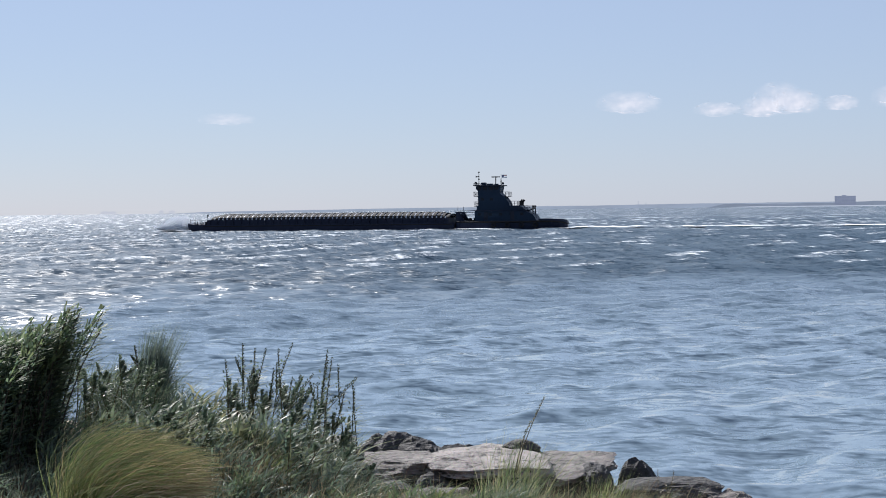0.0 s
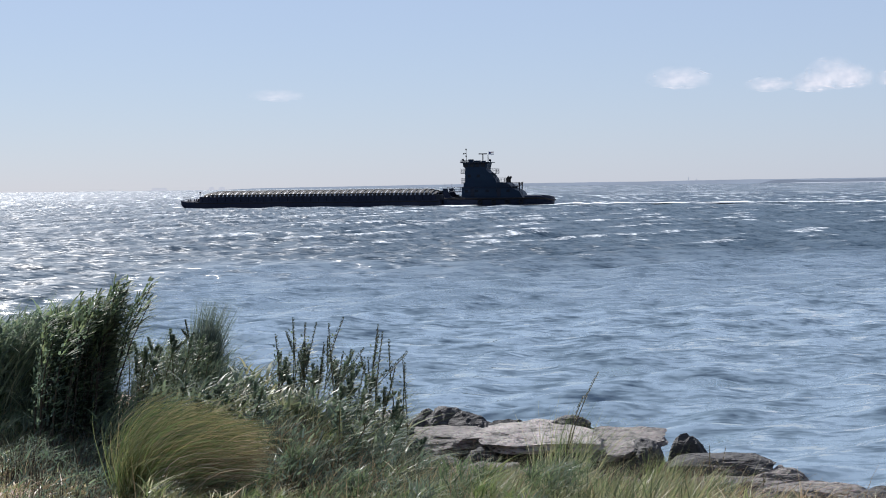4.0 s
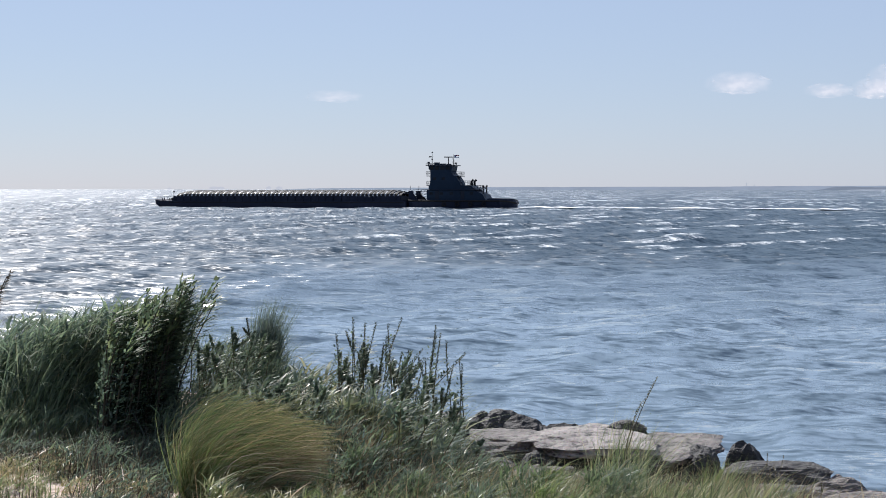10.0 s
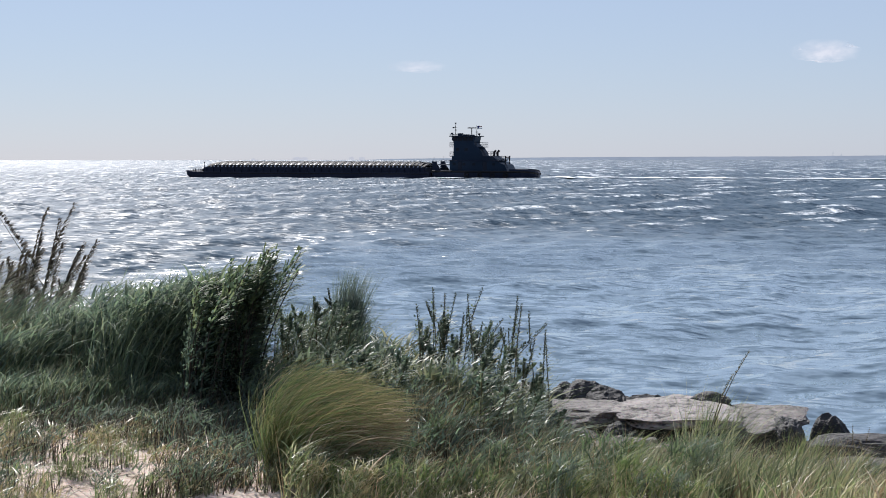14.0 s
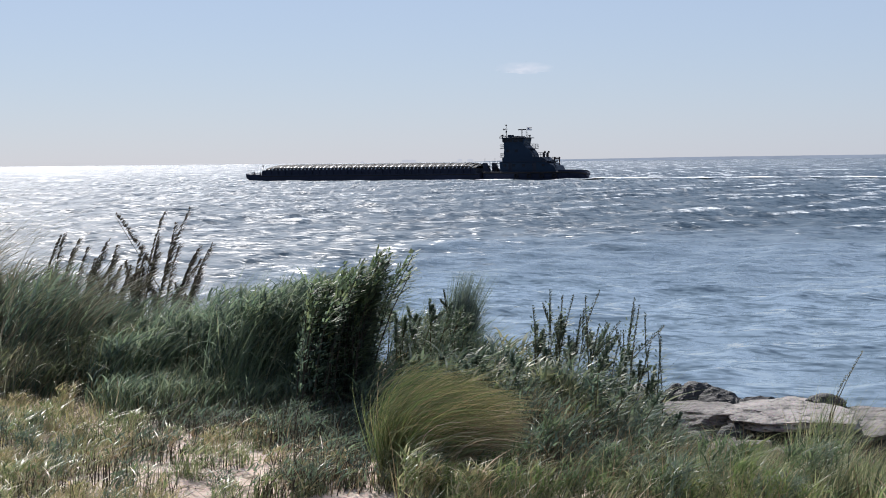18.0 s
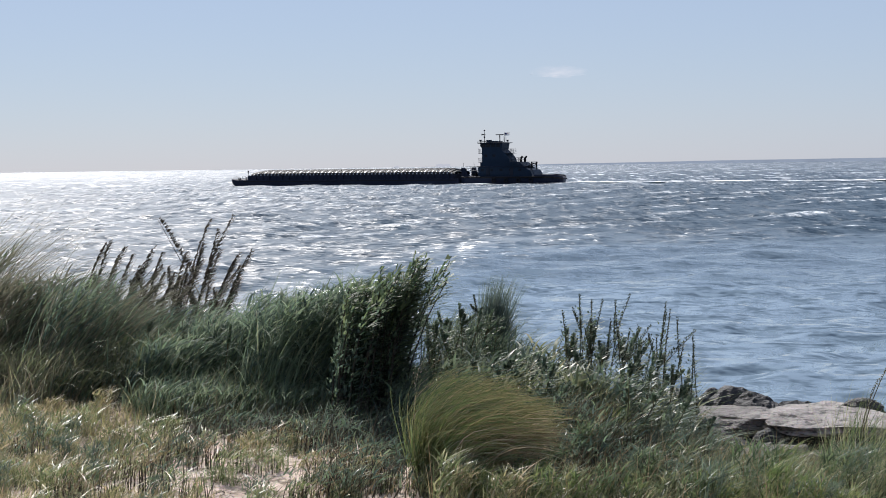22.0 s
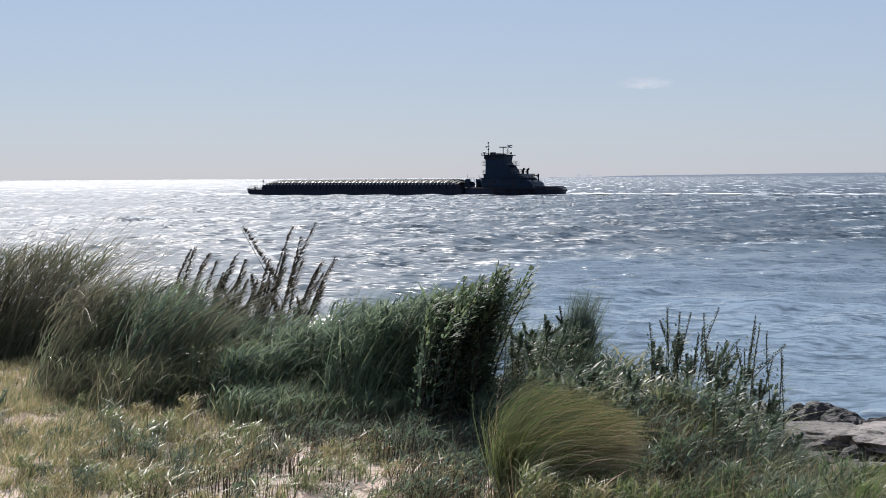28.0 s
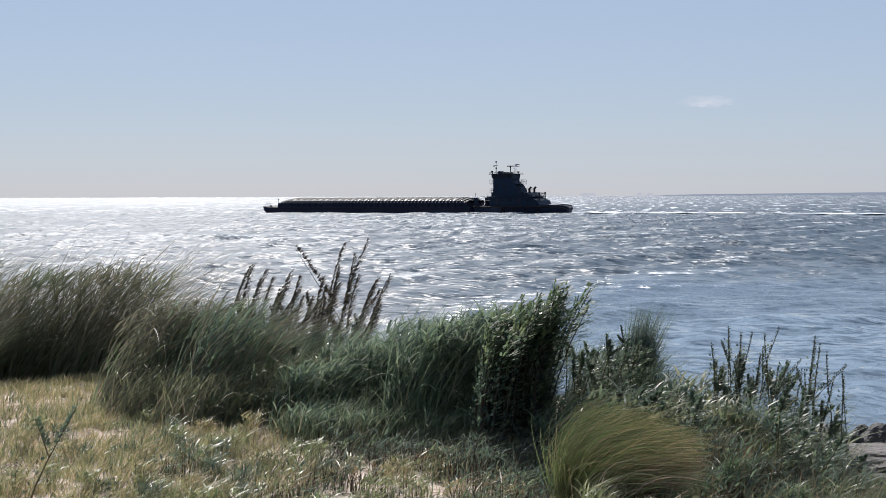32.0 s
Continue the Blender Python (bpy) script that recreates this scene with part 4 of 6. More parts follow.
def bow_spray():
    """A burst of spray thrown up ahead of the barge: a cloud of small drops, thick low down and thinning upward."""
    mat = leafy("spray_drops", [(0.2, (0.80, 0.83, 0.86)), (0.8, (0.92, 0.93, 0.94))], 0.5, 0.8)
    rng = np.random.RandomState(12)
    n = 24000
    plume = rng.randint(0, 7, n)  # several jets that fan out
    foot = np.linspace(-1.0, 5.0, 7)[plume]
    tall = np.array([1.5, 2.4, 2.9, 2.3, 1.9, 1.2, 0.8])[plume]
    up = rng.rand(n) ** 1.5
    c = np.stack([foot + 0.55 * rng.randn(n) * (0.5 + up), 4.2 * (rng.rand(n) - 0.5) * 2, 0.05 + tall * up + 0.12 * rng.randn(n)], -1)
    rad = (0.03 + 0.09 * rng.rand(n) ** 2) * (1.2 - 0.5 * up)
    octa = np.array([(1, 0, 0), (-1, 0, 0), (0, 1, 0), (0, -1, 0), (0, 0, 1), (0, 0, -1)], float)
    tri = np.array([(0, 2, 4), (2, 1, 4), (1, 3, 4), (3, 0, 4), (2, 0, 5), (1, 2, 5), (3, 1, 5), (0, 3, 5)])
    V = (c[:, None, :] + rad[:, None, None] * octa[None]).reshape(-1, 3)
    F = (np.arange(n)[:, None, None] * 6 + tri[None]).reshape(-1, 3)
    me = mesh_arrays("spray", V.tolist(), F.tolist(), mat)
    return tagged(new("spray", me), "white burst of spray thrown up by the barge's bow", "spray", kind="stuff")


spray = bow_spray()

# ---- rocks at the water's edge ----
def rock(az, r, top, size, turn, material, label, seed, tilt=(0, 0)):
    """One riprap stone: a cut block with broken corners. top: height of its upper face above the sea."""
    bm = bmesh.new()
    bmesh.ops.create_cube(bm, size=1.0)
    bmesh.ops.subdivide_edges(bm, edges=bm.edges[:], cuts=9, use_grid_fill=True)
    rng = random.Random(seed)
    planes = []
    for _ in range(9):
        n = Vector((rng.uniform(-1, 1), rng.uniform(-1, 1), rng.uniform(-0.3, 1))).normalized()
        planes.append((n, rng.uniform(0.36, 0.52)))
    off = Vector((seed * 2.7, seed * 1.3, 0))
    for v in bm.verts:
        p = v.co.copy()
        for n, d in planes:
            k = p.dot(n) - d
            if k > 0:
                p -= n * k * 0.9
        if material is WET_SHADE_ROCK:  # worn boulders, rounder than the quarried slabs
            p = p.lerp(p.normalized() * 0.52, 0.32 + 0.3 * (size[2] > 0.7 * size[0]))
        else:
            p.z = min(p.z, 0.40 + 0.05 * p.x)
        p += p.normalized() * 0.06 * noise.fractal(p * 3.1 + off, 0.7, 2.0, 5)
        p.z += 0.02 * (noise.noise(Vector((p.x * 3, p.y * 5, 0)) + off) > 0.1)
        v.co = p
    for v in bm.verts:
        v.co = Vector((v.co.x * size[0], v.co.y * size[1], v.co.z * size[2]))
    ob = part("riprap_stone", bm, material)
    hi = max(v.co.z for v in ob.data.vertices)
    x, y, _ = at(az, r)
    ob.matrix_world = pose(x, y, top - hi, tilt[0], tilt[1], turn)
    tagged(ob, label, "rock", "riprap along the shore")
    return ob


PALE, DARKR = "pale grey granite riprap slab, weathered, at the water's edge", "dark wet rounded boulder at the water's edge, also shadow fill under slabs"
STONES = [  # bearing, distance, top, size, turn, material, tilt
    # worn dark boulders where the bank meets the slabs
    (-0.117, 23.9, 0.90, (0.7, 0.6, 0.8), 35, WET_SHADE_ROCK), (-0.134, 23.9, 1.03, (0.8, 0.7, 0.9), 30, WET_SHADE_ROCK), (-0.149, 23.6, 1.00, (0.75, 0.7, 0.9), -15, WET_SHADE_ROCK), (-0.160, 23.4, 0.88, (0.6, 0.5, 0.8), 44, WET_SHADE_ROCK),
    (-0.172, 23.8, 0.84, (0.8, 0.5, 0.8), 12, WET_SHADE_ROCK), (-0.124, 24.5, 0.92, (0.5, 0.5, 0.8), -25, WET_SHADE_ROCK), (-0.104, 24.5, 0.86, (0.5, 0.5, 0.8), 35, WET_SHADE_ROCK), (-0.141, 24.4, 0.90, (0.6, 0.5, 0.8), 8, WET_SHADE_ROCK),
    # grey slab under them, then the long pale slab in two lengths, and what carries them, dark for the undercut's
    # shadow
    (-0.136, 22.9, 0.83, (1.15, 1.3, 0.28), 6, GRANITE, (3, 0)), (-0.142, 22.7, 0.56, (1.2, 0.8, 0.9), 10, WET_SHADE_ROCK), (-0.112, 22.7, 0.78, (0.8, 0.7, 0.9), -12, WET_SHADE_ROCK),
    (-0.192, 22.7, 0.86, (1.8, 1.6, 0.19), -9, GRANITE, (4, 0)), (-0.244, 22.6, 0.75, (1.4, 1.5, 0.18), -14, GRANITE, (4, 0)), (-0.262, 22.3, 0.80, (0.5, 0.8, 0.62), -18, WET_SHADE_ROCK),
    (-0.180, 22.5, 0.74, (1.2, 1.1, 1.5), 4, WET_SHADE_ROCK), (-0.212, 22.5, 0.72, (1.2, 1.1, 1.5), -14, WET_SHADE_ROCK), (-0.246, 22.4, 0.64, (1.4, 1.0, 1.4), -20, WET_SHADE_ROCK), (-0.214, 23.25, 0.98, (0.62, 0.4, 0.26), 6, WET_SHADE_ROCK), (-0.160, 22.2, 0.70, (0.7, 0.6, 0.7), 26, WET_SHADE_ROCK),
    (-0.193, 21.6, 0.50, (0.75, 0.5, 0.6), 8, GRANITE), (-0.166, 21.5, 0.56, (0.8, 0.5, 0.6), -14, GRANITE), (-0.216, 21.4, 0.46, (0.7, 0.5, 0.6), 20, WET_SHADE_ROCK), (-0.250, 21.3, 0.44, (0.8, 0.6, 0.6), -20, GRANITE),
    (-0.130, 21.6, 0.70, (0.9, 0.6, 0.7), -10, WET_SHADE_ROCK), (-0.148, 21.2, 0.60, (0.7, 0.5, 0.6), 15, GRANITE),
    # round boulder, flat dark stone and the low pale slabs along the edge
    (-0.288, 22.5, 0.84, (0.62, 0.55, 0.95), 10, WET_SHADE_ROCK), (-0.308, 22.0, 0.62, (1.5, 0.8, 0.40), -8, WET_SHADE_ROCK), (-0.306, 22.1, 0.34, (1.4, 0.8, 0.8), 12, WET_SHADE_ROCK),
    (-0.310, 21.2, 0.44, (1.8, 0.9, 0.5), -10, GRANITE), (-0.372, 21.0, 0.42, (1.7, 0.9, 0.5), -18, GRANITE), (-0.346, 21.9, 0.48, (0.9, 0.6, 0.6), 16, GRANITE), (-0.405, 20.9, 0.44, (0.9, 0.7, 0.6), -28, WET_SHADE_ROCK),
    (-0.275, 21.2, 0.36, (0.8, 0.6, 0.6), 25, WET_SHADE_ROCK), (-0.340, 20.4, 0.30, (1.1, 0.7, 0.5), 8, GRANITE), (-0.300, 20.3, 0.34, (0.9, 0.6, 0.5), -25, GRANITE), (-0.262, 20.3, 0.36, (0.9, 0.6, 0.5), 14, GRANITE),
    (-0.226, 20.4, 0.38, (0.8, 0.6, 0.5), -6, WET_SHADE_ROCK), (-0.430, 20.2, 0.40, (1.3, 0.8, 0.5), -22, GRANITE), (-0.465, 19.8, 0.40, (1.2, 0.8, 0.5), -30, GRANITE), (-0.390, 19.9, 0.28, (0.9, 0.6, 0.5), 30, WET_SHADE_ROCK),
    (-0.09, 24.9, 0.84, (1.0, 0.8, 0.9), -10, GRANITE), (-0.065, 25.2, 0.80, (1.1, 0.9, 0.9), 15, WET_SHADE_ROCK),
]
for k, (az_, r_, top_, size_, turn_, mt_, *tilt_) in enumerate(STONES):
    rock(az_, r_, top_, size_, turn_, mt_, PALE if mt_ is GRANITE else DARKR, 20 + k, *tilt_)


# ---- vegetation ----
def blades(rng, n, spread, height, width, lean, curl, droop=0.25, scatter=0.35, fall=None, k=6, start=0.0, swing=0.22):
    """n tapering grass blades about the origin as vertex and face lists; the wind bends them to +x."""
    bx, by = spread(rng, n)
    bz = fall(bx, by) if fall else np.zeros(n)
    if start:  # leaves set along unseen stems that lean with the wind
        st = start * np.sqrt(rng.rand(n))
        bx, by, bz = bx + swing * st, by, bz + st
    h = height * (0.55 + 0.55 * rng.rand(n))
    w = width * (0.6 + 0.8 * rng.rand(n))
    dirx = 1.0 + scatter * rng.randn(n)
    diry = scatter * 1.2 * rng.randn(n)
    ln = lean * (0.5 + rng.rand(n))
    cl = curl * (0.4 + 1.2 * rng.rand(n))
    a_ = rng.rand(n) * math.pi
    s = np.linspace(0, 1, k)
    S = s[None, :]
    out_ = ln[:, None] * S + cl[:, None] * S ** 2.2
    px = bx[:, None] + (dirx * h)[:, None] * out_
    py = by[:, None] + (diry * h)[:, None] * out_
    up = S * (1 - droop * S ** 2 * np.clip(cl + ln, 0, 2)[:, None])
    pz = bz[:, None] + h[:, None] * up - 0.02
    ww = (w[:, None] * np.clip(1.02 - S ** 1.6, 0.03, 1)) * 0.5
    sx, sy = np.cos(a_)[:, None] * ww, np.sin(a_)[:, None] * ww * 0.6
    L = np.stack([px - sx, py - sy, pz], -1)
    R = np.stack([px + sx, py + sy, pz], -1)
    V = np.stack([L, R], 2).reshape(-1, 3)
    base = np.arange(n)[:, None] * (2 * k) + np.arange(k - 1)[None, :] * 2
    F = np.stack([base, base + 1, base + 3, base + 2], -1).reshape(-1, 4)
    return V, F


def disc(rx, ry):
    def f(rng, n):
        a_, q = rng.rand(n) * 6.283, np.sqrt(rng.rand(n))
        return q * rx * np.cos(a_), q * ry * np.sin(a_)
    return f


def mesh_np(name, V, F, material):
    me = bpy.data.meshes.new(name)
    me.vertices.add(len(V))
    me.vertices.foreach_set("co", np.asarray(V, np.float32).ravel())
    me.loops.add(F.size)
    me.loops.foreach_set("vertex_index", F.astype(np.int32).ravel())
    me.polygons.add(len(F))
    me.polygons.foreach_set("loop_start", np.arange(0, F.size, F.shape[1], dtype=np.int32))
    me.update(calc_edges=True)
    me.materials.append(material)
    return me


SWAY = []  # things that the wind rocks: object, place, degrees


def reach(az, r, top):
    """The height that a plant needs there for its tips to stand at top, metres above the sea."""
    return top - at(az, r)[2]


def clump(name, az, r, label, seed, layers, amount=3.0, group="", category="grass"):
    """A tussock of several layers of blades on the ground; layers: part name, count, radius, height, width, lean, curl, droop, scatter, material."""
    x, y, z = at(az, r)
    th = thing(name, Matrix.Translation((x, y, z)), label, category, group)
    rng = np.random.RandomState(seed)
    for nm, n, rad, h, w, ln, cl, dr, sc, mt, *st in layers:
        V, F = blades(rng, n, disc(rad, rad * 0.8), h, w, ln, cl, dr, sc, lambda bx, by: ground_z(bx + x, by + y) - z, 6, *st)
        part_ob = new(nm, mesh_np(nm, V, F, mt))
        part_ob.parent = th
    SWAY.append((th, Vector((x, y, z)), amount))
    return th


def sward(name, label, seed, n, region, height, width, lean, curl, material, keep=None, scatter=0.9):
    """Low growth spread over a stretch of ground, region = bearings and distances."""
    rng = np.random.RandomState(seed)
    a0, a1, r0, r1 = region
    per = 14  # blades to a tuft
    nt_ = n // per
    az = a0 + (a1 - a0) * rng.rand(nt_)
    r = np.sqrt(r0 ** 2 + (r1 ** 2 - r0 ** 2) * rng.rand(nt_))
    tx, ty = -r * np.sin(az), r * np.cos(az)
    cl = 0.5 + 0.5 * np.sin(3.1 * tx + 1.7 * np.sin(2.3 * ty + seed)) * np.sin(2.7 * ty + 1.3 * np.sin(1.9 * tx))
    fine = np.sin(11 * tx + 3 * np.sin(7 * ty)) * np.sin(9 * ty + 2 * np.sin(8 * tx)) * 0.5 + 0.5
    ok = 0.6 * cl + 0.4 * fine > (keep if keep is not None else 0.0) * (0.5 + rng.rand(nt_))
    tx, ty = tx[ok], ty[ok]
    x = np.repeat(tx, per) + 0.035 * rng.randn(len(tx) * per)
    y = np.repeat(ty, per) + 0.035 * rng.randn(len(tx) * per)
    m = len(x)
    V, F = blades(rng, m, lambda g, c: (x, y), height, width, lean, curl, 0.25, scatter, lambda bx, by: ground_z(bx, by), 5)
    return tagged(new(name, mesh_np(name, V, F, material)), label, "grass", kind="stuff")


# goldenrod and plume plants
def leaf_arrays(rng, spine, n, length, width, s0, s1, up=0.5, lean=0.25, sag=1.0):
    """Narrow leaves set round a stem spine (function of s)."""
    Vs, Fs = [], []
    for i in range(n):
        s = s0 + (s1 - s0) * (i + rng.rand()) / n
        p = spine(s)
        a_ = i * 2.4 + rng.rand()
        d = np.array([math.cos(a_) + lean, math.sin(a_), up + 0.4 * rng.randn() * 0.4])
        d /= np.linalg.norm(d)
        l = length * (1.15 - 0.6 * s) * (0.7 + 0.5 * rng.rand())
        side = np.cross(d, [0, 0, 1.0])
        side /= np.linalg.norm(side) + 1e-6
        w = width * (0.7 + 0.5 * rng.rand())
        dr = np.array([0.25 * l, 0, -0.3 * l * sag])
        pts = [p, p + d * l * 0.4 + side * w, p + d * l * 0.4 - side * w, p + d * l * 0.75 + dr * 0.45 + side * w * 0.7, p + d * l * 0.75 + dr * 0.45 - side * w * 0.7, p + d * l + dr]
        o = len(Vs)
        Vs += pts
        Fs += [(o, o + 1, o + 2, o), (o + 1, o + 3, o + 4, o + 2), (o + 3, o + 5, o + 4, o + 3)]
    return Vs, Fs


def stalk(bm, spine, r0, r1, k=7):
    prev = None
    for i in range(k):
        s = i / (k - 1)
        c = Vector(spine(s))
        r = r0 + (r1 - r0) * s
        ring = [bm.verts.new(c + Vector((r * math.cos(t), r * math.sin(t), 0))) for t in (0, 1.257, 2.513, 3.77, 5.027)]
        if prev:
            for j in range(5):
                bm.faces.new((prev[j], prev[(j + 1) % 5], ring[(j + 1) % 5], ring[j]))
        prev = ring
    bm.faces.new(prev)


def herb(name, az, r, height, lean, label, seed, leaves=60, leaf_len=0.075, leaf_w=0.006, spike=0.35, side_spikes=3, amount=3.0, group="", leaf_mat=None, plume_mat=None, arch=0.0, bare=0.05, tufts=95, tuft_len=0.066, tuft_w=0.09, sweep=0.3, rise=1.9):
    """An upright leafy stem that ends in a spike of small flower or seed tufts, with side branches."""
    x, y, z = at(az, r)
    th = thing(name, Matrix.Translation((x, y, z)), label, "plant", group)
    rng = np.random.RandomState(seed)
    wob = rng.randn(2) * 0.03

    def spine(s):
        return np.array([height * (lean * s + arch * s ** 3) + wob[0] * math.sin(4 * s), wob[1] * math.sin(3 * s), height * s * (1 - 0.12 * (lean + arch) * s) - 0.02])

    bm = bmesh.new()
    stalk(bm, spine, 0.0065, 0.0025)
    branches = []
    for i in range(side_spikes):
        s0 = 1 - spike * (0.9 + 0.9 * rng.rand())
        b0 = spine(s0)
        dx, dy, l = 0.5 + 0.9 * rng.randn(), 0.7 * rng.randn(), height * spike * (0.5 + 0.5 * rng.rand())

        def sp(s, b0=b0, dx=dx, dy=dy, l=l):
            return b0 + np.array([dx * l * s * 0.5, dy * l * s * 0.5, l * s])
        stalk(bm, sp, 0.004, 0.002, 4)
        branches.append(sp)
    stem = part("stem", bm, STEM, th)
    V, F = leaf_arrays(rng, spine, leaves, leaf_len, leaf_w, bare, 1 - spike * 0.4, 0.9)
    ob = new("foliage", mesh_np("foliage", np.array(V), np.array(F), leaf_mat or L_ROD))
    ob.data.validate()
    ob.parent = th
    for sp, s0 in [(spine, 1 - spike)] + [(b_, 0.15) for b_ in branches]:
        V, F = leaf_arrays(rng, sp, tufts, tuft_len, tuft_len * tuft_w, s0, 1.0, rise, sweep, 0.3)
        ob = new("spike", mesh_np("spike", np.array(V), np.array(F), plume_mat or L_ROD))
        ob.data.validate()
        ob.parent = stem
    SWAY.append((th, Vector((x, y, z)), amount))
    return th


def shrub(az, r, height, width, seed, shoots):
    """Dense dark shrub of leafy shoots; the wind bends it over, so that it stands tallest on the lee side."""
    x, y, z = at(az, r)
    th = thing("shrub", Matrix.Translation((x, y, z)), "dense dark green leafy shrub bent by the wind", "shrub")
    rng = np.random.RandomState(seed)
    for i in range(shoots):
        u = rng.rand()
        bx, by = width * (u - 0.5), rng.randn() * 0.13
        h = height * (0.76 + 0.26 * u) * (0.62 + 0.40 * rng.rand() ** 0.7)
        ln = 0.035 + 0.07 * rng.randn()

        def spine(s, bx=bx, by=by, h=h, ln=ln):
            return np.array([bx + h * (ln * s + 0.13 * s ** 3), by + 0.3 * h * by * s, h * s])
        bm = bmesh.new()
        stalk(bm, spine, 0.008, 0.003, 5)
        sh = part("shoot", bm, PLUME, th)
        V, F = leaf_arrays(rng, spine, 105, 0.19, 0.0085, 0.03, 0.99, 0.75 + 0.3 * rng.rand(), 0.35 + 0.7 * rng.rand(), 0.8)
        ob = new("foliage", mesh_np("foliage", np.array(V), np.array(F), L_BUSH))
        ob.data.validate()
        ob.parent = sh

        def twig(s, bx=bx, by=by, h=h, ln=ln):
            return spine(0.74 + 0.26 * s, bx, by, h, ln)
        V, F = leaf_arrays(rng, twig, 46, 0.19, 0.0075, 0.0, 1.0, 0.8 + 0.4 * rng.rand(), 0.5 + 0.7 * rng.rand(), 0.6)
        ob = new("leafy_tip", mesh_np("leafy_tip", np.array(V), np.array(F), L_TIP))
        ob.data.validate()
        ob.parent = sh
    SWAY.append((th, Vector((x, y, z)), 2.2))


shrub(0.099, 10.3, 1.13, 0.42, 3, 96)


def streaming(rng, n, base, length, width, left, wind, sag, k=9):
    """Blades that rise from a tussock's foot and are then laid over to +x by the wind, each its own way."""
    bx, by = disc(base[0], base[1])(rng, n)
    bx = bx + base[2]
    q = (bx - base[2]) / base[0]
    d = np.stack([left * (q + 0.75) + 0.17 * rng.randn(n), 0.30 * by / base[1] + 0.16 * rng.randn(n), np.ones(n)], -1)
    d /= np.linalg.norm(d, axis=1)[:, None]
    L = length * (0.62 + 0.48 * rng.rand(n))
    wd = wind * (0.75 + 0.5 * rng.rand(n)) * (1 + 0.35 * q)
    sg = sag * (0.6 + 0.8 * rng.rand(n))
    ripple = rng.rand(n) * 6.283
    p = np.stack([bx, by, np.full(n, -0.02)], -1)
    pts, step = [p], L / (k - 1)
    for i in range(k - 1):
        s_ = (i + 0.5) / (k - 1)
        pull = np.stack([wd * 2.2 * s_ ** 1.9, 0.10 * np.sin(ripple + 3 * s_), -sg * 1.6 * s_ ** 2.0], -1)
        d = d + pull * (2.6 / (k - 1))
        d /= np.linalg.norm(d, axis=1)[:, None]
        p = p + d * step[:, None]
        pts.append(p)
    P = np.stack(pts, 1)
    a_ = rng.rand(n) * math.pi
    w = width * (0.6 + 0.8 * rng.rand(n))
    S = np.linspace(0, 1, k)[None, :]
    ww = w[:, None] * np.clip(1.02 - S ** 2.2, 0.05, 1) * 0.5
    side = np.stack([0.35 * np.cos(a_)[:, None] * ww, np.sin(a_)[:, None] * ww * 0.6, 0.75 * ww * np.ones_like(S)], -1)
    V = np.stack([P - side, P + side], 2).reshape(-1, 3)
    o = np.arange(n)[:, None] * (2 * k) + np.arange(k - 1)[None, :] * 2
    return V, np.stack([o, o + 1, o + 3, o + 2], -1).reshape(-1, 4)


def fountain_grass(az, r, seed):
    """A weeping tussock like a breaking wave: green on its windward face, gold over the crown, dry and brown to leeward."""
    x, y, z = at(az, r)
    th = thing("fountain_grass", Matrix.Translation((x, y, z)), "weeping yellow-green tussock streaming in the wind", "grass")
    rng = np.random.RandomState(seed)
    for nm, n, base, length, width, left, wind, sag, mt in (
            ("foliage", 600, (0.17, 0.17, 0.0), 0.69, 0.0065, 0.16, 0.95, 0.66, G_TAN), ("crown_foliage", 1100, (0.15, 0.13, -0.03), 0.75, 0.006, 0.18, 1.05, 0.60, G_GOLD),
            ("green_foliage", 1200, (0.12, 0.18, -0.09), 0.69, 0.0075, 0.14, 0.70, 0.85, G_GREEN), ("low_foliage", 1200, (0.22, 0.18, 0.02), 0.50, 0.008, 0.2, 0.75, 0.75, G_PALE),
            ("dry_foliage", 1500, (0.15, 0.14, 0.07), 0.55, 0.006, 0.2, 1.1, 0.66, G_DRY), ("stray_tips", 60, (0.12, 0.12, -0.10), 0.76, 0.005, 0.3, 0.5, 0.8, G_PALE)):
        V, F = streaming(rng, n, base, length, width, left, wind, sag)
        ob = new(nm, mesh_np(nm, V, F, mt))
        ob.parent = th
    SWAY.append((th, Vector((x, y, z)), 2.0))


fountain_grass(0.0425, 8.2, 7)

# the dark reed tuft behind it, with beach grass and leafy weeds about its foot
clump("reed_clump", 0.021, 11.6, "stiff dark upright reed tuft", 8, [("foliage", 1500, 0.085, 0.90, 0.007, 0.05, 0.12, 0.1, 0.4, G_REED), ("low_foliage", 500, 0.16, 0.72, 0.008, 0.05, 0.12, 0.15, 0.6, G_REED)], 2.0, "tall reeds on the bank")

for az_, r_, h_ in ((0.030, 11.7, 0.74), (0.044, 11.6, 0.70), (-0.008, 11.7, 0.60), (0.020, 11.2, 0.62)):
    clump("beach_grass", az_, r_, "green beach grass round the reed tuft", int(900 + 1000 * az_),
          [("leaf_tier", 340, 0.24, 0.16, 0.011, 0.25, 0.5, 0.4, 0.8, L_ROD, h_ * 0.75), ("foliage", 200, 0.24, h_, 0.009, 0.08, 0.25, 0.25, 0.7, G_MID), ("dark_foliage", 120, 0.24, h_ * 0.9, 0.010, 0.08, 0.2, 0.25, 0.7, G_REED)], 2.4, "beach grass on the dune")

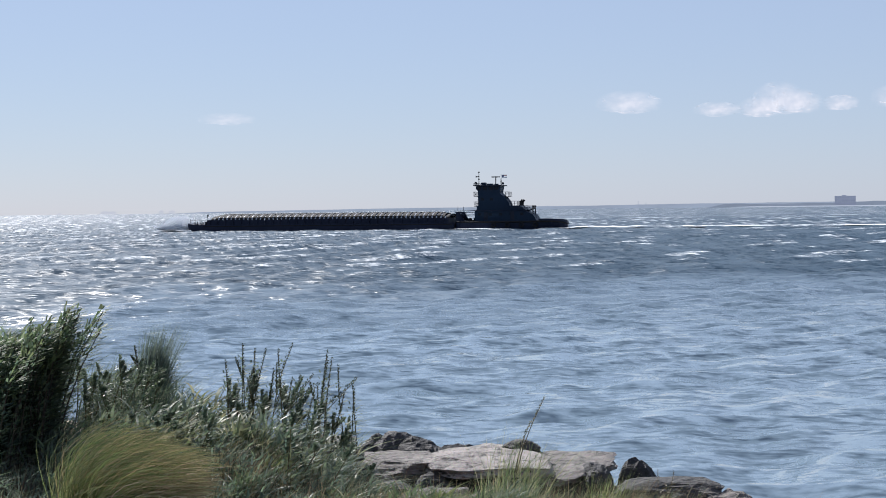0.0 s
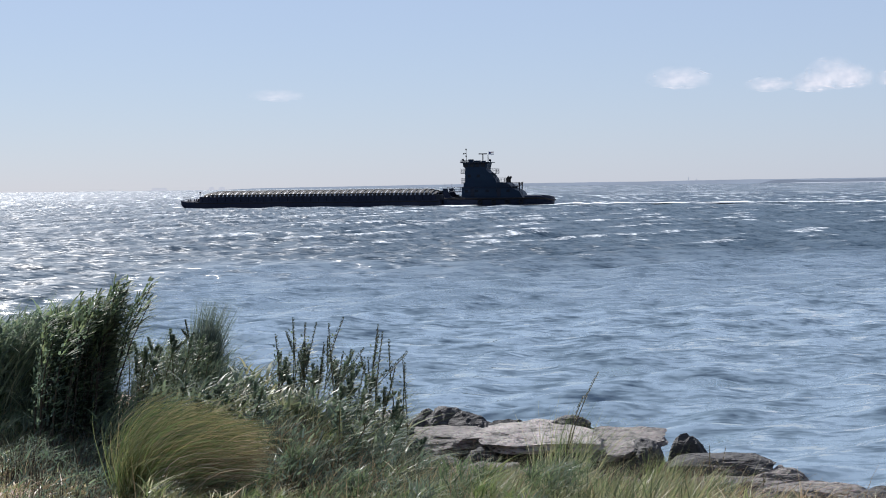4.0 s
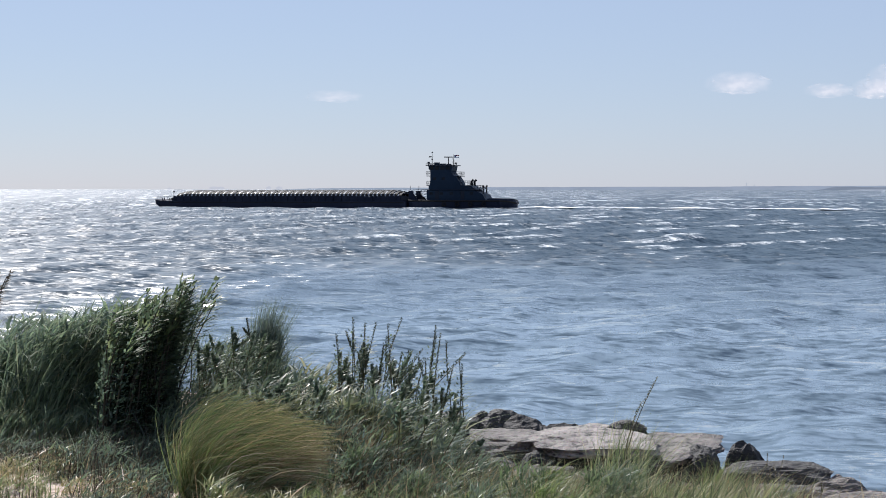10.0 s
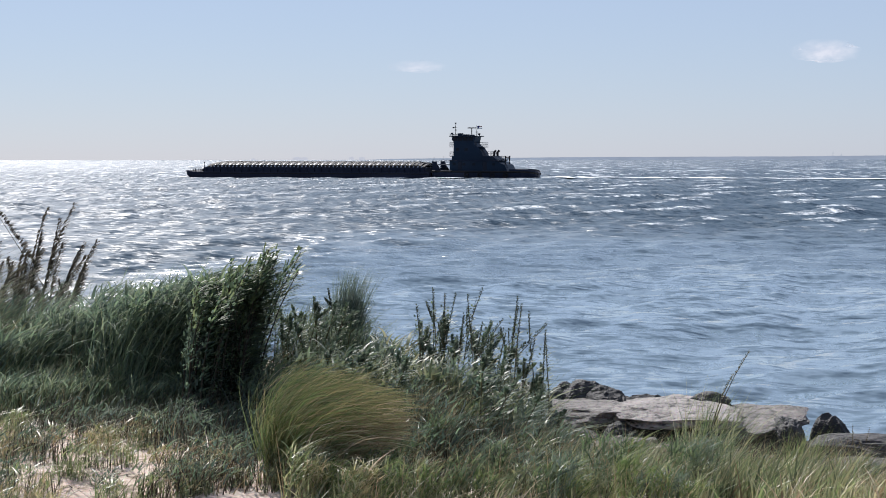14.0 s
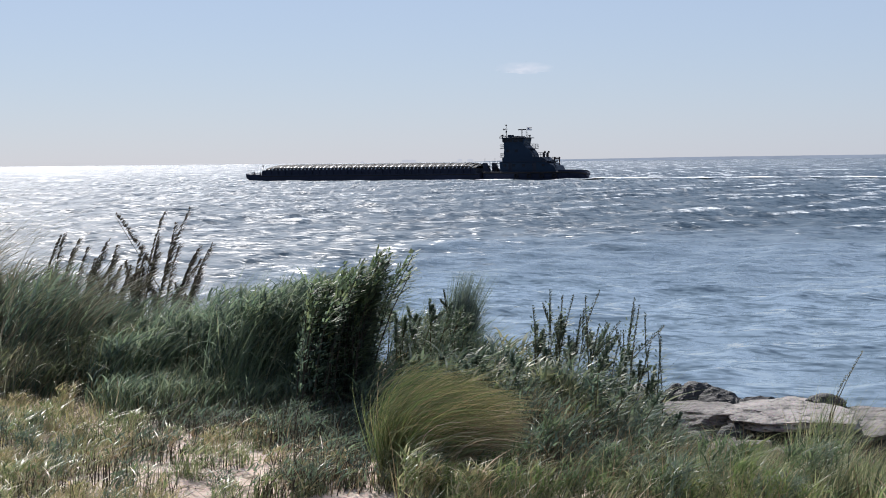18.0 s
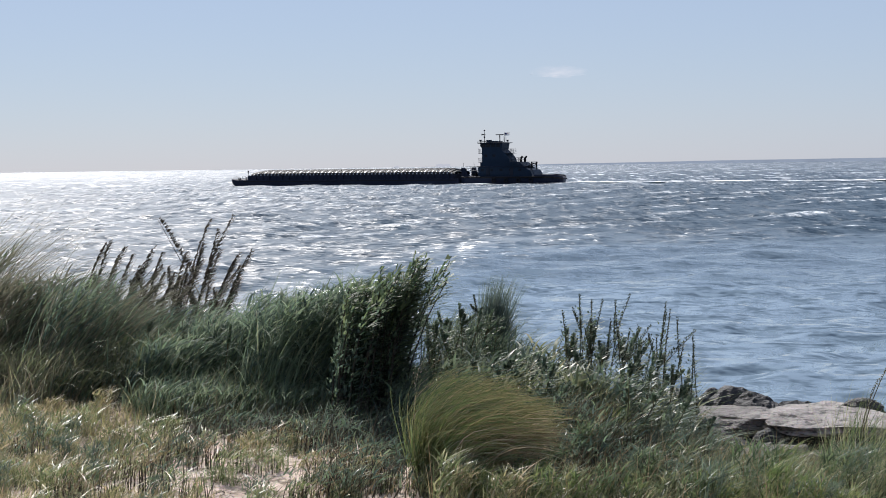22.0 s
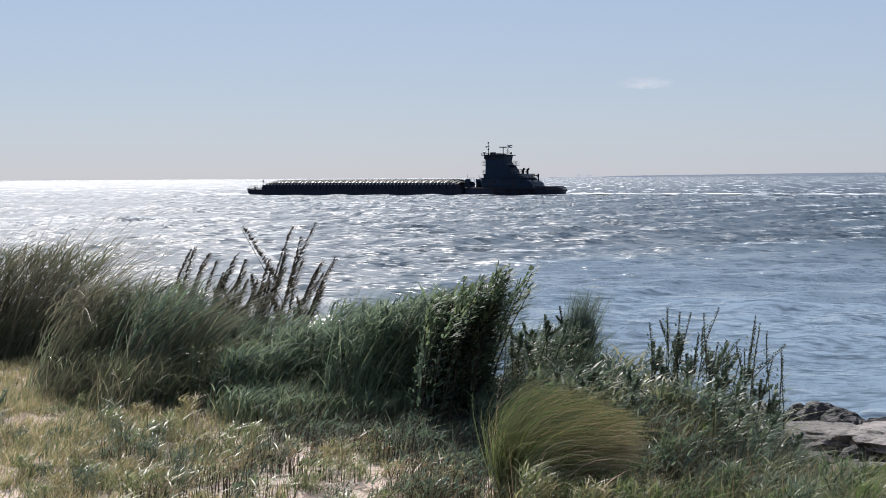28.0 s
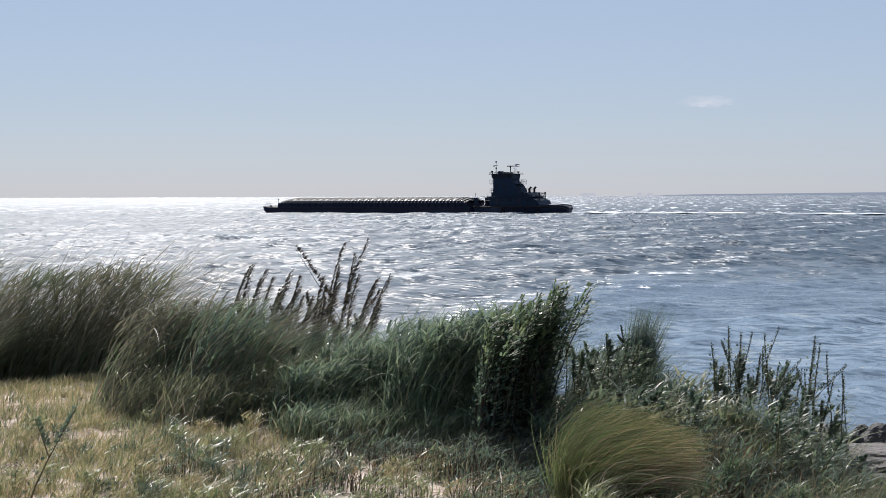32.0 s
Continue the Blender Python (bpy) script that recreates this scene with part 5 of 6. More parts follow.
# tall grasses along the bank, from the far end towards the rocks
rng_ = random.Random(5)
for k in range(17):
    az_ = 0.50 - 0.0165 * k
    low_ = 0.68 if k > 13 else 1.0
    clump("tall_grass", az_, (15.7 if az_ > 0.335 else 12.4) + rng_.uniform(-0.3, 0.6), "tall dark green beach grass swept over by the wind", 40 + k,
          [("leaf_tier", 320, 0.34, 0.34, 0.014, 0.5, 0.6, 0.5, 0.6, L_BUSH if k > 11 else G_MID if k % 3 == 0 else G_DARK, 1.2 if az_ > 0.335 else 0.8 * low_), ("foliage", 240, 0.34, (1.84 if az_ > 0.335 else 1.24 * low_) + rng_.uniform(-0.15, 0.15), 0.011, 0.2, 0.5, 0.3, 0.3, G_DARK), ("green_foliage", 190, 0.36, 1.05 * low_, 0.011, 0.25, 0.6, 0.3, 0.35, G_MID if k < 12 else G_BLUE), ("dry_foliage", 30, 0.3, 0.9, 0.005, 0.3, 0.7, 0.35, 0.4, G_DRY)], 3.2, "tall grass along the bank")
for k in range(15):
    az_ = 0.275 - 0.0125 * k
    h_ = (0.40, 0.5, 0.62, 0.7, 0.76, 0.8, 0.84, 0.88)[min(k, 7)] * rng_.uniform(0.8, 1.15)
    clump("beach_grass", az_ + rng_.uniform(-0.006, 0.006), 11.9 + rng_.uniform(-0.5, 0.5), "green beach grass bending on the dune", 70 + k,
          [("leaf_tier", 330, 0.30, 0.19, 0.014, 0.4, 0.5, 0.5, 1.1, G_OLIVE if k < 3 else G_BLUE, h_ * 0.68, 0.35), ("dark_tier", 70, 0.30, 0.24, 0.012, 0.4, 0.6, 0.5, 0.8, L_BUSH, h_ * 0.55, 0.3), ("foliage", 110, 0.26, h_, 0.011, 0.15, 0.34, 0.3, 0.5, G_BLUE if k > 4 else G_OLIVE if k % 2 else G_MID), ("dark_foliage", 80, 0.28, h_ * 0.9, 0.012, 0.15, 0.35, 0.3, 0.4, G_REED if k % 3 == 0 else G_BLUE), ("dry_foliage", 45, 0.3, h_ * 0.75, 0.005, 0.25, 0.5, 0.35, 0.6, G_DRY)], 2.8, "beach grass on the dune")
for k in range(14):
    az_ = 0.03 - 0.0125 * k
    r_ = 10.0 + rng_.uniform(-0.7, 0.9)
    h_ = max(0.22, reach(az_, r_, 3.14 - 0.5 * max(0.0, k - 8.5) / 3)) + rng_.uniform(-0.06, 0.06)
    clump("beach_grass", az_, r_, "green beach grass bending on the dune", 100 + k,
          [("leaf_tier", 230, 0.3, 0.15, 0.019, 0.4, 0.6, 0.4, 1.2, G_OLIVE if k % 2 else L_ROD, max(0.15, h_ * 0.8), 0.1), ("foliage", 80, 0.27, h_, 0.013, 0.06, 0.16, 0.2, 1.0, G_OLIVE if k % 3 else G_MID), ("pale_foliage", 50, 0.3, h_ * 0.75, 0.010, 0.08, 0.2, 0.25, 1.4, G_PALE), ("dry_foliage", 50, 0.3, 0.4, 0.005, 0.3, 0.5, 0.35, 0.6, G_DRY)], 2.6, "beach grass on the dune")

for k in range(9):
    az_ = 0.335 - 0.0105 * k + rng_.uniform(-0.003, 0.003)
    h_ = rng_.uniform(0.40, 0.62)
    clump("beach_grass", az_, 11.9 + rng_.uniform(-0.4, 0.3), "feathery olive grass before the tall reeds", 1580 + k,
          [("leaf_tier", 150, 0.28, 0.20, 0.008, 0.4, 0.5, 0.5, 0.9, G_OLIVE, h_ * 0.7, 0.35), ("foliage", 130, 0.28, h_, 0.008, 0.15, 0.35, 0.3, 0.7, G_DARK), ("dry_foliage", 45, 0.28, h_ * 0.9, 0.005, 0.2, 0.4, 0.35, 0.7, G_DRY), ("pale_foliage", 50, 0.28, h_ * 0.8, 0.007, 0.15, 0.35, 0.3, 0.8, G_PALE)], 2.8, "beach grass on the dune")
for k in range(7):
    az_ = 0.172 - 0.0098 * k + rng_.uniform(-0.003, 0.003)
    r_ = 11.0 + rng_.uniform(-0.25, 0.25)
    h_ = reach(az_, r_, 3.52 + 0.03 * k) / 0.9 + rng_.uniform(-0.06, 0.05)
    clump("broad_reed", az_, r_, "dark blue-green broad-leaved reeds beside the shrub", 1720 + k,
          [("leaf_tier", 300, 0.22, 0.22, 0.016, 0.5, 0.6, 0.5, 0.9, G_BLUE if k % 2 else L_BUSH, h_ * 0.78, 0.22), ("foliage", 70, 0.22, h_, 0.013, 0.12, 0.28, 0.3, 0.4, G_BLUE), ("dark_foliage", 60, 0.24, h_ * 0.92, 0.013, 0.1, 0.25, 0.3, 0.5, G_MID), ("low_foliage", 120, 0.26, h_ * 0.55, 0.012, 0.12, 0.3, 0.3, 0.9, G_BLUE)], 2.8, "broad reeds beside the shrub")
# dark growth between the shrub and the tussock
for k in range(5):
    h_ = rng_.uniform(0.34, 0.5)
    clump("dark_fill_brush", 0.074 - 0.007 * k, 10.0 + rng_.uniform(-0.4, 0.4), "dark leafy brush between the shrub and the tussock", 1740 + k,
          [("stem_tangle", 46, 0.16, h_, 0.006, 0.05, 0.1, 0.1, 1.2, PLUME), ("foliage", 90, 0.16, h_, 0.010, 0.1, 0.25, 0.2, 1.0, G_REED), ("leaf_tier", 150, 0.16, 0.11, 0.013, 0.4, 0.5, 0.4, 1.4, L_BUSH, h_ * 0.8, 0.1)], 1.8, "brush in front of the shrub", "brush")
# plumes standing over the far grass
for k in range(21):
    herb("plume_stem", 0.276 - 0.0042 * k + rng_.uniform(-0.003, 0.003), 13.0 + rng_.uniform(-0.3, 0.4), 1.13 + rng_.uniform(-0.24, 0.06) + (0.22 if k in (14, 16) else 0), 0.05 + rng_.uniform(-0.05, 0.05),
         "dark seed plume on a thin bending stem", 200 + k, 26, 0.09, 0.006, 0.48, 2, 3.4, "seed plumes over the bank", G_DARK, PLUME, 0.12, 0.2, 200, 0.12, 0.06, 1.1, 1.1)
# goldenrod in front of the water: bearing and height of each tip, and how far its foot stands to windward
for k, (a_, top_, run_, arch_, side_) in enumerate((
        (-0.0285, 3.41, -0.10, -0.06, 0), (-0.0436, 3.54, 0.07, 0.0, 2), (-0.0400, 3.43, -0.03, -0.03, 1), (-0.0500, 3.50, 0.02, 0.05, 2), (-0.0544, 3.50, 0.05, 0.08, 2), (-0.0600, 3.36, 0.06, 0.0, 1),
        (-0.0652, 3.49, 0.0, 0.0, 1), (-0.0742, 3.55, 0.20, 0.16, 3), (-0.0720, 3.30, 0.06, 0.05, 2), (-0.0802, 3.33, 0.09, 0.10, 2), (-0.0850, 3.24, 0.06, 0.05, 1), (-0.0930, 3.48, 0.05, 0.0, 2), (-0.0976, 3.43, 0.05, 0.05, 1),
        (-0.0900, 3.26, 0.03, 0.0, 1), (-0.1066, 3.38, 0.08, 0.05, 0), (-0.1020, 3.20, 0.05, 0.0, 1), (-0.1119, 3.22, 0.04, 0.0, 0), (-0.1138, 3.26, 0.05, 0.0, 0), (-0.0470, 3.28, 0.02, 0.0, 2), (-0.0340, 3.26, 0.0, 0.0, 1))):
    r_ = 10.4 + rng_.uniform(-0.3, 0.3)
    foot_ = a_ + (run_ + 0.03) / r_
    h_ = reach(foot_, r_, 4.4 - (4.4 - top_) * r_ / 10.4) + 0.02
    herb("goldenrod", foot_, r_, h_, (run_ + 0.03) / h_ - arch_, "leafy goldenrod stem with narrow budding spikes", 240 + k, 84, 0.17, 0.0080, 0.26, side_, 2.4, "goldenrod on the bank",
         None, L_SPIKE, arch_, 0.05, 60, 0.055, 0.075, 0.3, 2.1)
herb("goldenrod", 0.0250, 11.2, reach(0.0250, 11.2, 3.49), 0.02, "short goldenrod sprig beside the reed tuft", 262, 90, 0.08, 0.006, 0.14, 2, 2.4, "goldenrod on the bank", None, L_SPIKE, 0.0, 0.05, 70, 0.04, 0.13, 0.15, 2.0)
for k in range(17):
    a_ = 0.075 - 0.0034 * k + rng_.uniform(-0.002, 0.002)
    r_ = 11.2 + rng_.uniform(-0.3, 0.3)
    herb("leafy_weed", a_, r_, reach(a_, r_, 3.38 + rng_.uniform(-0.16, 0.06)), 0.08 + rng_.uniform(-0.1, 0.1),
         "bushy green weed beside the reed tuft", 480 + k, 170, 0.16, 0.0055, 0.15, 1, 2.6, "weeds on the bank", L_ROD if k % 2 else L_TIP, L_ROD)
for k in range(18):
    a_ = -0.022 - 0.0050 * k + rng_.uniform(-0.003, 0.003)
    r_ = 10.5 + rng_.uniform(-0.3, 0.4)
    herb("leafy_weed", a_, r_, max(0.25, reach(a_, r_, 3.30 - 0.12 * max(0, k - 9) / 3 + rng_.uniform(-0.12, 0.06))), 0.08 + rng_.uniform(-0.1, 0.1),
         "bushy green weed among the goldenrod", 430 + k, 120, 0.19, 0.0085, 0.15, 1, 2.6, "weeds on the bank", L_ROD, L_ROD)
for k in range(46):
    a_ = 0.035 - 0.0036 * k + rng_.uniform(-0.006, 0.006)
    r_ = 9.7 + rng_.uniform(-0.7, 0.7)
    herb("leafy_weed", a_, r_, max(0.25, reach(a_, r_, 3.20 - 0.55 * max(0, k - 31) / 12)) + rng_.uniform(-0.2, 0.08), 0.15 + rng_.uniform(-0.15, 0.2),
         "dark green leafy weed among the grass", 400 + k, 105, 0.18, 0.0095, 0.15, 1, 2.6, "weeds on the bank", L_ROD if k % 3 else L_BUSH, L_ROD)
for k in range(22):
    a_ = 0.25 - 0.0072 * k + rng_.uniform(-0.008, 0.008)
    r_ = 11.5 + rng_.uniform(-0.4, 0.4)
    herb("leafy_weed", a_, r_, 0.50 + rng_.uniform(-0.2, 0.15), 0.2 + rng_.uniform(-0.1, 0.2),
         "dark green leafy weed among the grass", 460 + k, 150, 0.13, 0.007, 0.15, 1, 2.6, "weeds on the dune", L_ROD if k % 2 else L_BUSH, L_ROD)
for k in range(17):
    az_ = 0.225 - 0.0085 * k + rng_.uniform(-0.006, 0.006)
    h_ = rng_.uniform(0.26, 0.46)
    clump("beach_grass", az_, 10.8 + rng_.uniform(-0.3, 0.4), "thin green beach grass bending on the dune", 500 + k,
          [("leaf_tier", 150, 0.26, 0.13, 0.013, 0.25, 0.4, 0.4, 1.2, G_BLUE, 0.24), ("foliage", 130, 0.26, h_, 0.011, 0.10, 0.25, 0.2, 1.2, G_MID), ("pale_foliage", 30, 0.26, h_ * 0.9, 0.008, 0.06, 0.15, 0.2, 1.4, G_PALE), ("dry_foliage", 22, 0.24, h_, 0.005, 0.1, 0.2, 0.25, 1.0, G_DRY)], 2.6, "beach grass on the dune")
def low_tuft(name, az, r, h, label, seed, group, leaf, stems, blades_n=46, leaves_n=70):
    """A small straggling weed: short blades at the foot, leaves up its stems and a few bare dry stalks."""
    clump(name, az, r, label, seed, [("foliage", blades_n, 0.085, h * 0.85, 0.0065, 0.05, 0.10, 0.15, 1.6, leaf), ("leaf_tier", leaves_n, 0.07, h * 0.30, 0.008, 0.3, 0.4, 0.35, 1.7, leaf, h * 0.85, 0.1),
                                     ("dry_foliage", 10, 0.06, h * 1.35, 0.004, 0.12, 0.12, 0.1, 1.2, stems)], 2.4, group, "weed")


for k in range(64):
    low_tuft("low_weed", -0.005 - 0.0033 * k + rng_.uniform(-0.006, 0.006), 8.3 + rng_.uniform(-0.8, 0.9), 0.24 + rng_.uniform(-0.1, 0.12), "low straggling green weed on the bank", 560 + k, "low weeds on the bank",
             (L_ROD, G_GREEN, G_OLIVE, L_TIP)[k % 4], (PLUME, G_DRY)[k % 2], 20, 110)
for k in range(30):
    low_tuft("low_weed", -0.15 - 0.0062 * k + rng_.uniform(-0.005, 0.005), 13.0 + rng_.uniform(-1.8, 2.6), 0.30 + rng_.uniform(-0.1, 0.14), "straggling olive weed above the rocks", 740 + k, "low weeds on the bank",
             (G_OLIVE, G_DRY, L_ROD)[k % 3], (STEM, G_DRY)[k % 2])
for k in range(12):
    low_tuft("low_weed", 0.048 - 0.0052 * k + rng_.uniform(-0.004, 0.004), 8.0 + rng_.uniform(-0.25, 0.25), 0.20 + rng_.uniform(-0.08, 0.10), "leafy green weed at the foot of the tussock", 700 + k, "low weeds on the bank",
             (L_TIP, G_GREEN, L_ROD)[k % 3], (PLUME, G_DRY)[k % 2], 12, 120)
for k in range(5):
    low_tuft("low_weed", 0.050 - 0.011 * k + rng_.uniform(-0.002, 0.002), 7.55 + rng_.uniform(-0.15, 0.2), 0.26 + rng_.uniform(-0.08, 0.08), "bright yellow-green leafy weed before the tussock", 1540 + k, "low weeds on the bank",
             (G_PALE, G_TAN, G_GREEN)[k % 3], G_DRY, 24, 130)
# brush added to darken the sand by the shrub, where litter and shade lie
for k in range(10):
    h_ = rng_.uniform(0.10, 0.26)
    clump("withered_brush", 0.130 - 0.006 * k + rng_.uniform(-0.003, 0.003), 8.6 + rng_.uniform(-0.8, 0.7), "dark tangle of withered stems low on the sand", 1560 + k,
          [("stem_tangle", 50, 0.17, h_, 0.006, 0.06, 0.12, 0.1, 1.7, PLUME), ("dry_foliage", 24, 0.18, h_, 0.005, 0.1, 0.2, 0.2, 1.5, G_DRY), ("leaf_tier", 46, 0.18, 0.07, 0.010, 0.3, 0.5, 0.4, 1.7, L_BUSH, h_ * 0.8, 0.1)], 1.6, "withered brush on the sand", "brush")
for k in range(26):
    h_ = rng_.uniform(0.22, 0.46)
    clump("withered_brush", 0.02 - 0.0050 * k + rng_.uniform(-0.004, 0.004), 8.9 + rng_.uniform(-0.6, 0.6), "brown tangle of withered stems among the green weeds", 1500 + k,
          [("stem_tangle", 60, 0.18, h_, 0.006, 0.06, 0.12, 0.1, 1.5, PLUME), ("dry_foliage", 50, 0.18, h_, 0.006, 0.1, 0.2, 0.2, 1.4, G_DRY), ("leaf_tier", 80, 0.18, 0.08, 0.011, 0.3, 0.5, 0.4, 1.7, L_BUSH, h_ * 0.8, 0.1)], 1.8, "withered brush on the bank", "brush")
for k in range(96):
    low_tuft("low_weed", 0.33 - 0.0033 * k + rng_.uniform(-0.012, 0.012), 7.7 + 2.4 * rng_.random(), 0.12 + rng_.uniform(-0.06, 0.09), "low straggling weed on the sand", 1620 + k, "low weeds on the sand",
             (G_PALE, L_ROD, G_PALE, G_OLIVE, G_TAN)[k % 5], (STEM, PLUME, G_DRY)[k % 3])
for k in range(60):
    low_tuft("low_weed", 0.51 - 0.0042 * k + rng_.uniform(-0.012, 0.012), 8.2 + 3.6 * rng_.random(), 0.15 + rng_.uniform(-0.06, 0.09), "low leafy yellow-green weed on the dune", 1760 + k, "low weeds on the sand",
             (G_PALE, L_ROD, G_TAN)[k % 3], (STEM, PLUME, G_DRY)[k % 3], 26, 110)
for k in range(10):
    az_ = 0.215 - 0.0165 * k + rng_.uniform(-0.006, 0.006)
    h_ = rng_.uniform(0.14, 0.34)
    clump("withered_brush", az_, 9.7 + rng_.uniform(-0.7, 0.6), "dark tangle of withered stems low on the sand", 800 + k,
          [("stem_tangle", 44, 0.2, h_, 0.006, 0.06, 0.1, 0.1, 1.5, PLUME), ("foliage", 50, 0.22, h_ * 0.9, 0.010, 0.15, 0.4, 0.3, 1.4, G_DARK), ("leaf_tier", 60, 0.22, 0.08, 0.012, 0.4, 0.5, 0.4, 1.7, L_BUSH, h_ * 0.6, 0.15)], 1.6, "withered brush on the sand", "brush")
for k in range(16):
    h_ = rng_.uniform(0.14, 0.26)
    clump("dry_weed", 0.31 - 0.0145 * k + rng_.uniform(-0.008, 0.008), 8.7 + rng_.uniform(-0.8, 1.0), "upright dark dry weed stems standing on the sand", 1830 + k,
          [("stem_tangle", 44, 0.14, h_, 0.006, 0.04, 0.05, 0.05, 1.3, PLUME), ("leaf_tier", 60, 0.14, 0.06, 0.009, 0.3, 0.5, 0.4, 1.7, (L_BUSH, G_PALE, G_DRY)[k % 3], h_ * 0.9, 0.05)], 1.8, "dry weeds on the sand", "weed")
# dead stems, with dark leaves added to stand for the shadow below the shrub
for k in range(7):
    h_ = rng_.uniform(0.26, 0.42)
    clump("dark_fill_brush", 0.128 - 0.0075 * k + rng_.uniform(-0.003, 0.003), 9.5 + rng_.uniform(-0.35, 0.35), "dead stems and low dark leaves put in for the shadow before the shrub", 860 + k,
          [("stem_tangle", 46, 0.16, h_, 0.006, 0.05, 0.1, 0.1, 1.2, PLUME), ("foliage", 30, 0.14, h_ * 0.9, 0.008, 0.06, 0.15, 0.2, 1.2, G_REED), ("leaf_tier", 60, 0.14, 0.07, 0.010, 0.4, 0.5, 0.4, 1.7, L_BUSH, h_ * 0.75, 0.1), ("dry_foliage", 16, 0.16, h_, 0.004, 0.1, 0.2, 0.2, 1.3, G_DRY)], 1.8, "brush in front of the shrub", "brush")
herb("goldenrod", 0.408, 7.6, 0.80, 0.34, "single leafy goldenrod stem rising from the low grass", 300, 70, 0.11, 0.0085, 0.25, 1, 3.0, "", L_ROD, L_BUSH)
for k, (a_, r_, h_) in enumerate(((-0.301, 21.0, 1.06), (-0.308, 20.9, 1.02), (-0.334, 20.6, 0.70), (-0.36, 17.0, 0.4))):
    herb("dead_stem", a_, r_, h_, 0.04, "thin bare dead stem by the rocks", 310 + k, 6, 0.03, 0.003, 0.2, 1, 1.6, "dead stems", STEM, STEM, 0.0, 0.5, 20)
for k, (a_, h_) in enumerate(((-0.213, 1.10), (-0.209, 0.92))):
    herb("grass_plume", a_, 11.4, h_, 0.10, "tall thin nodding grass plume before the rocks", 320 + k, 10, 0.12, 0.004, 0.22, 0, 3.0, "grass plumes before the rocks", G_PALE, G_DARK, 0.12, 0.1, 60, 0.05, 0.07, 0.8, 1.2)

clump("tall_tuft", -0.209, 11.4, "pale green grass tuft before the rocks", 130, [("foliage", 190, 0.24, 0.86, 0.006, 0.05, 0.22, 0.2, 0.9, G_PALE), ("green_foliage", 150, 0.22, 0.80, 0.008, 0.06, 0.25, 0.25, 0.9, G_MID)], 3.0)
clump("tall_tuft", -0.268, 12.4, "pale green grass tuft before the rocks", 131, [("foliage", 200, 0.16, 0.60, 0.007, 0.05, 0.2, 0.2, 0.8, G_PALE), ("green_foliage", 140, 0.16, 0.62, 0.008, 0.05, 0.2, 0.2, 0.8, G_GREEN)], 3.0)

for k in range(18):
    az_ = -0.122 - 0.0115 * k + rng_.uniform(-0.004, 0.004)
    r_ = 12.1 + rng_.uniform(-0.6, 0.6)
    h_ = (reach(az_, r_, 4.4 - 0.1745 * r_) + rng_.uniform(-0.12, 0.04)) / 0.95
    clump("straw_tuft", az_, r_, "straggling straw-coloured grass tuft above the rocks", 1860 + k,
          [("dry_foliage", 70, 0.17, h_, 0.007, 0.08, 0.22, 0.2, 1.1, G_DRY), ("stem_tangle", 50, 0.17, h_ * 0.9, 0.006, 0.05, 0.12, 0.1, 1.2, PLUME), ("foliage", 60, 0.17, h_ * 0.95, 0.009, 0.08, 0.2, 0.2, 1.0, (G_OLIVE, G_PALE, G_MID)[k % 3])], 2.6, "straw tufts above the rocks")

sward("low_grass", "low yellow-green grass on the dune", 150, 34000, (0.52, 0.235, 9.0, 15.5), 0.13, 0.009, 0.06, 0.2, G_TAN, 0.22, 1.9)
sward("low_grass", "low yellow-green grass thinning out on the sand", 159, 15000, (0.52, 0.20, 7.7, 9.4), 0.12, 0.008, 0.05, 0.2, G_TAN, 0.7, 1.8)
sward("sparse_grass", "sparse green grass tufts on bare sand", 151, 4500, (0.40, 0.02, 7.7, 11.0), 0.15, 0.008, 0.03, 0.1, G_PALE, 0.9, 1.6)
sward("low_green_grass", "low green blades among tan grass on the dune", 156, 9000, (0.52, 0.22, 8.6, 14.0), 0.15, 0.010, 0.05, 0.1, G_MID, 0.6, 1.6)
sward("dead_grass", "flattened dark dead stems on the sand", 152, 6500, (0.42, 0.0, 7.7, 11.4), 0.11, 0.007, 0.9, 0.9, PLUME, 0.6, 1.4)
sward("dead_grass", "pale dead straw scattered on the sand", 160, 5000, (0.42, 0.0, 7.7, 11.4), 0.14, 0.005, 0.9, 0.9, G_DRY, 0.7, 1.4)
sward("bank_grass", "mixed green grass covering the bank", 153, 8000, (0.05, -0.21, 7.1, 14.5), 0.20, 0.013, 0.08, 0.25, G_OLIVE, 0.5, 2.0)
sward("bank_grass", "short thin green grass on the bank above the rocks", 161, 6000, (-0.19, -0.46, 7.1, 13.5), 0.18, 0.009, 0.05, 0.25, G_OLIVE, 0.45, 1.5)
sward("bank_straw", "straw-coloured grass among the green on the bank", 154, 6000, (0.05, -0.46, 7.1, 16.5), 0.20, 0.012, 0.08, 0.2, G_PALE, 0.4, 2.0)
sward("bank_straw", "dry bleached straw among the grass on the bank", 162, 7000, (0.0, -0.46, 7.1, 15.5), 0.28, 0.008, 0.2, 0.5, G_DRY, 0.5)
sward("bank_tips", "tall thin pale grass before the rocks", 157, 3600, (-0.10, -0.27, 8.6, 11.8), 0.34, 0.009, 0.08, 0.25, G_PALE, 0.45, 1.0)
sward("bank_tips", "tall thin green grass before the rocks", 158, 3600, (-0.10, -0.30, 8.4, 10.8), 0.33, 0.011, 0.08, 0.25, G_OLIVE, 0.45, 1.0)
sward("shore_grass", "thin grass between the bank and the rocks", 155, 9000, (-0.10, -0.46, 13.0, 20.2), 0.32, 0.007, 0.1, 0.35, G_PALE, 0.4)


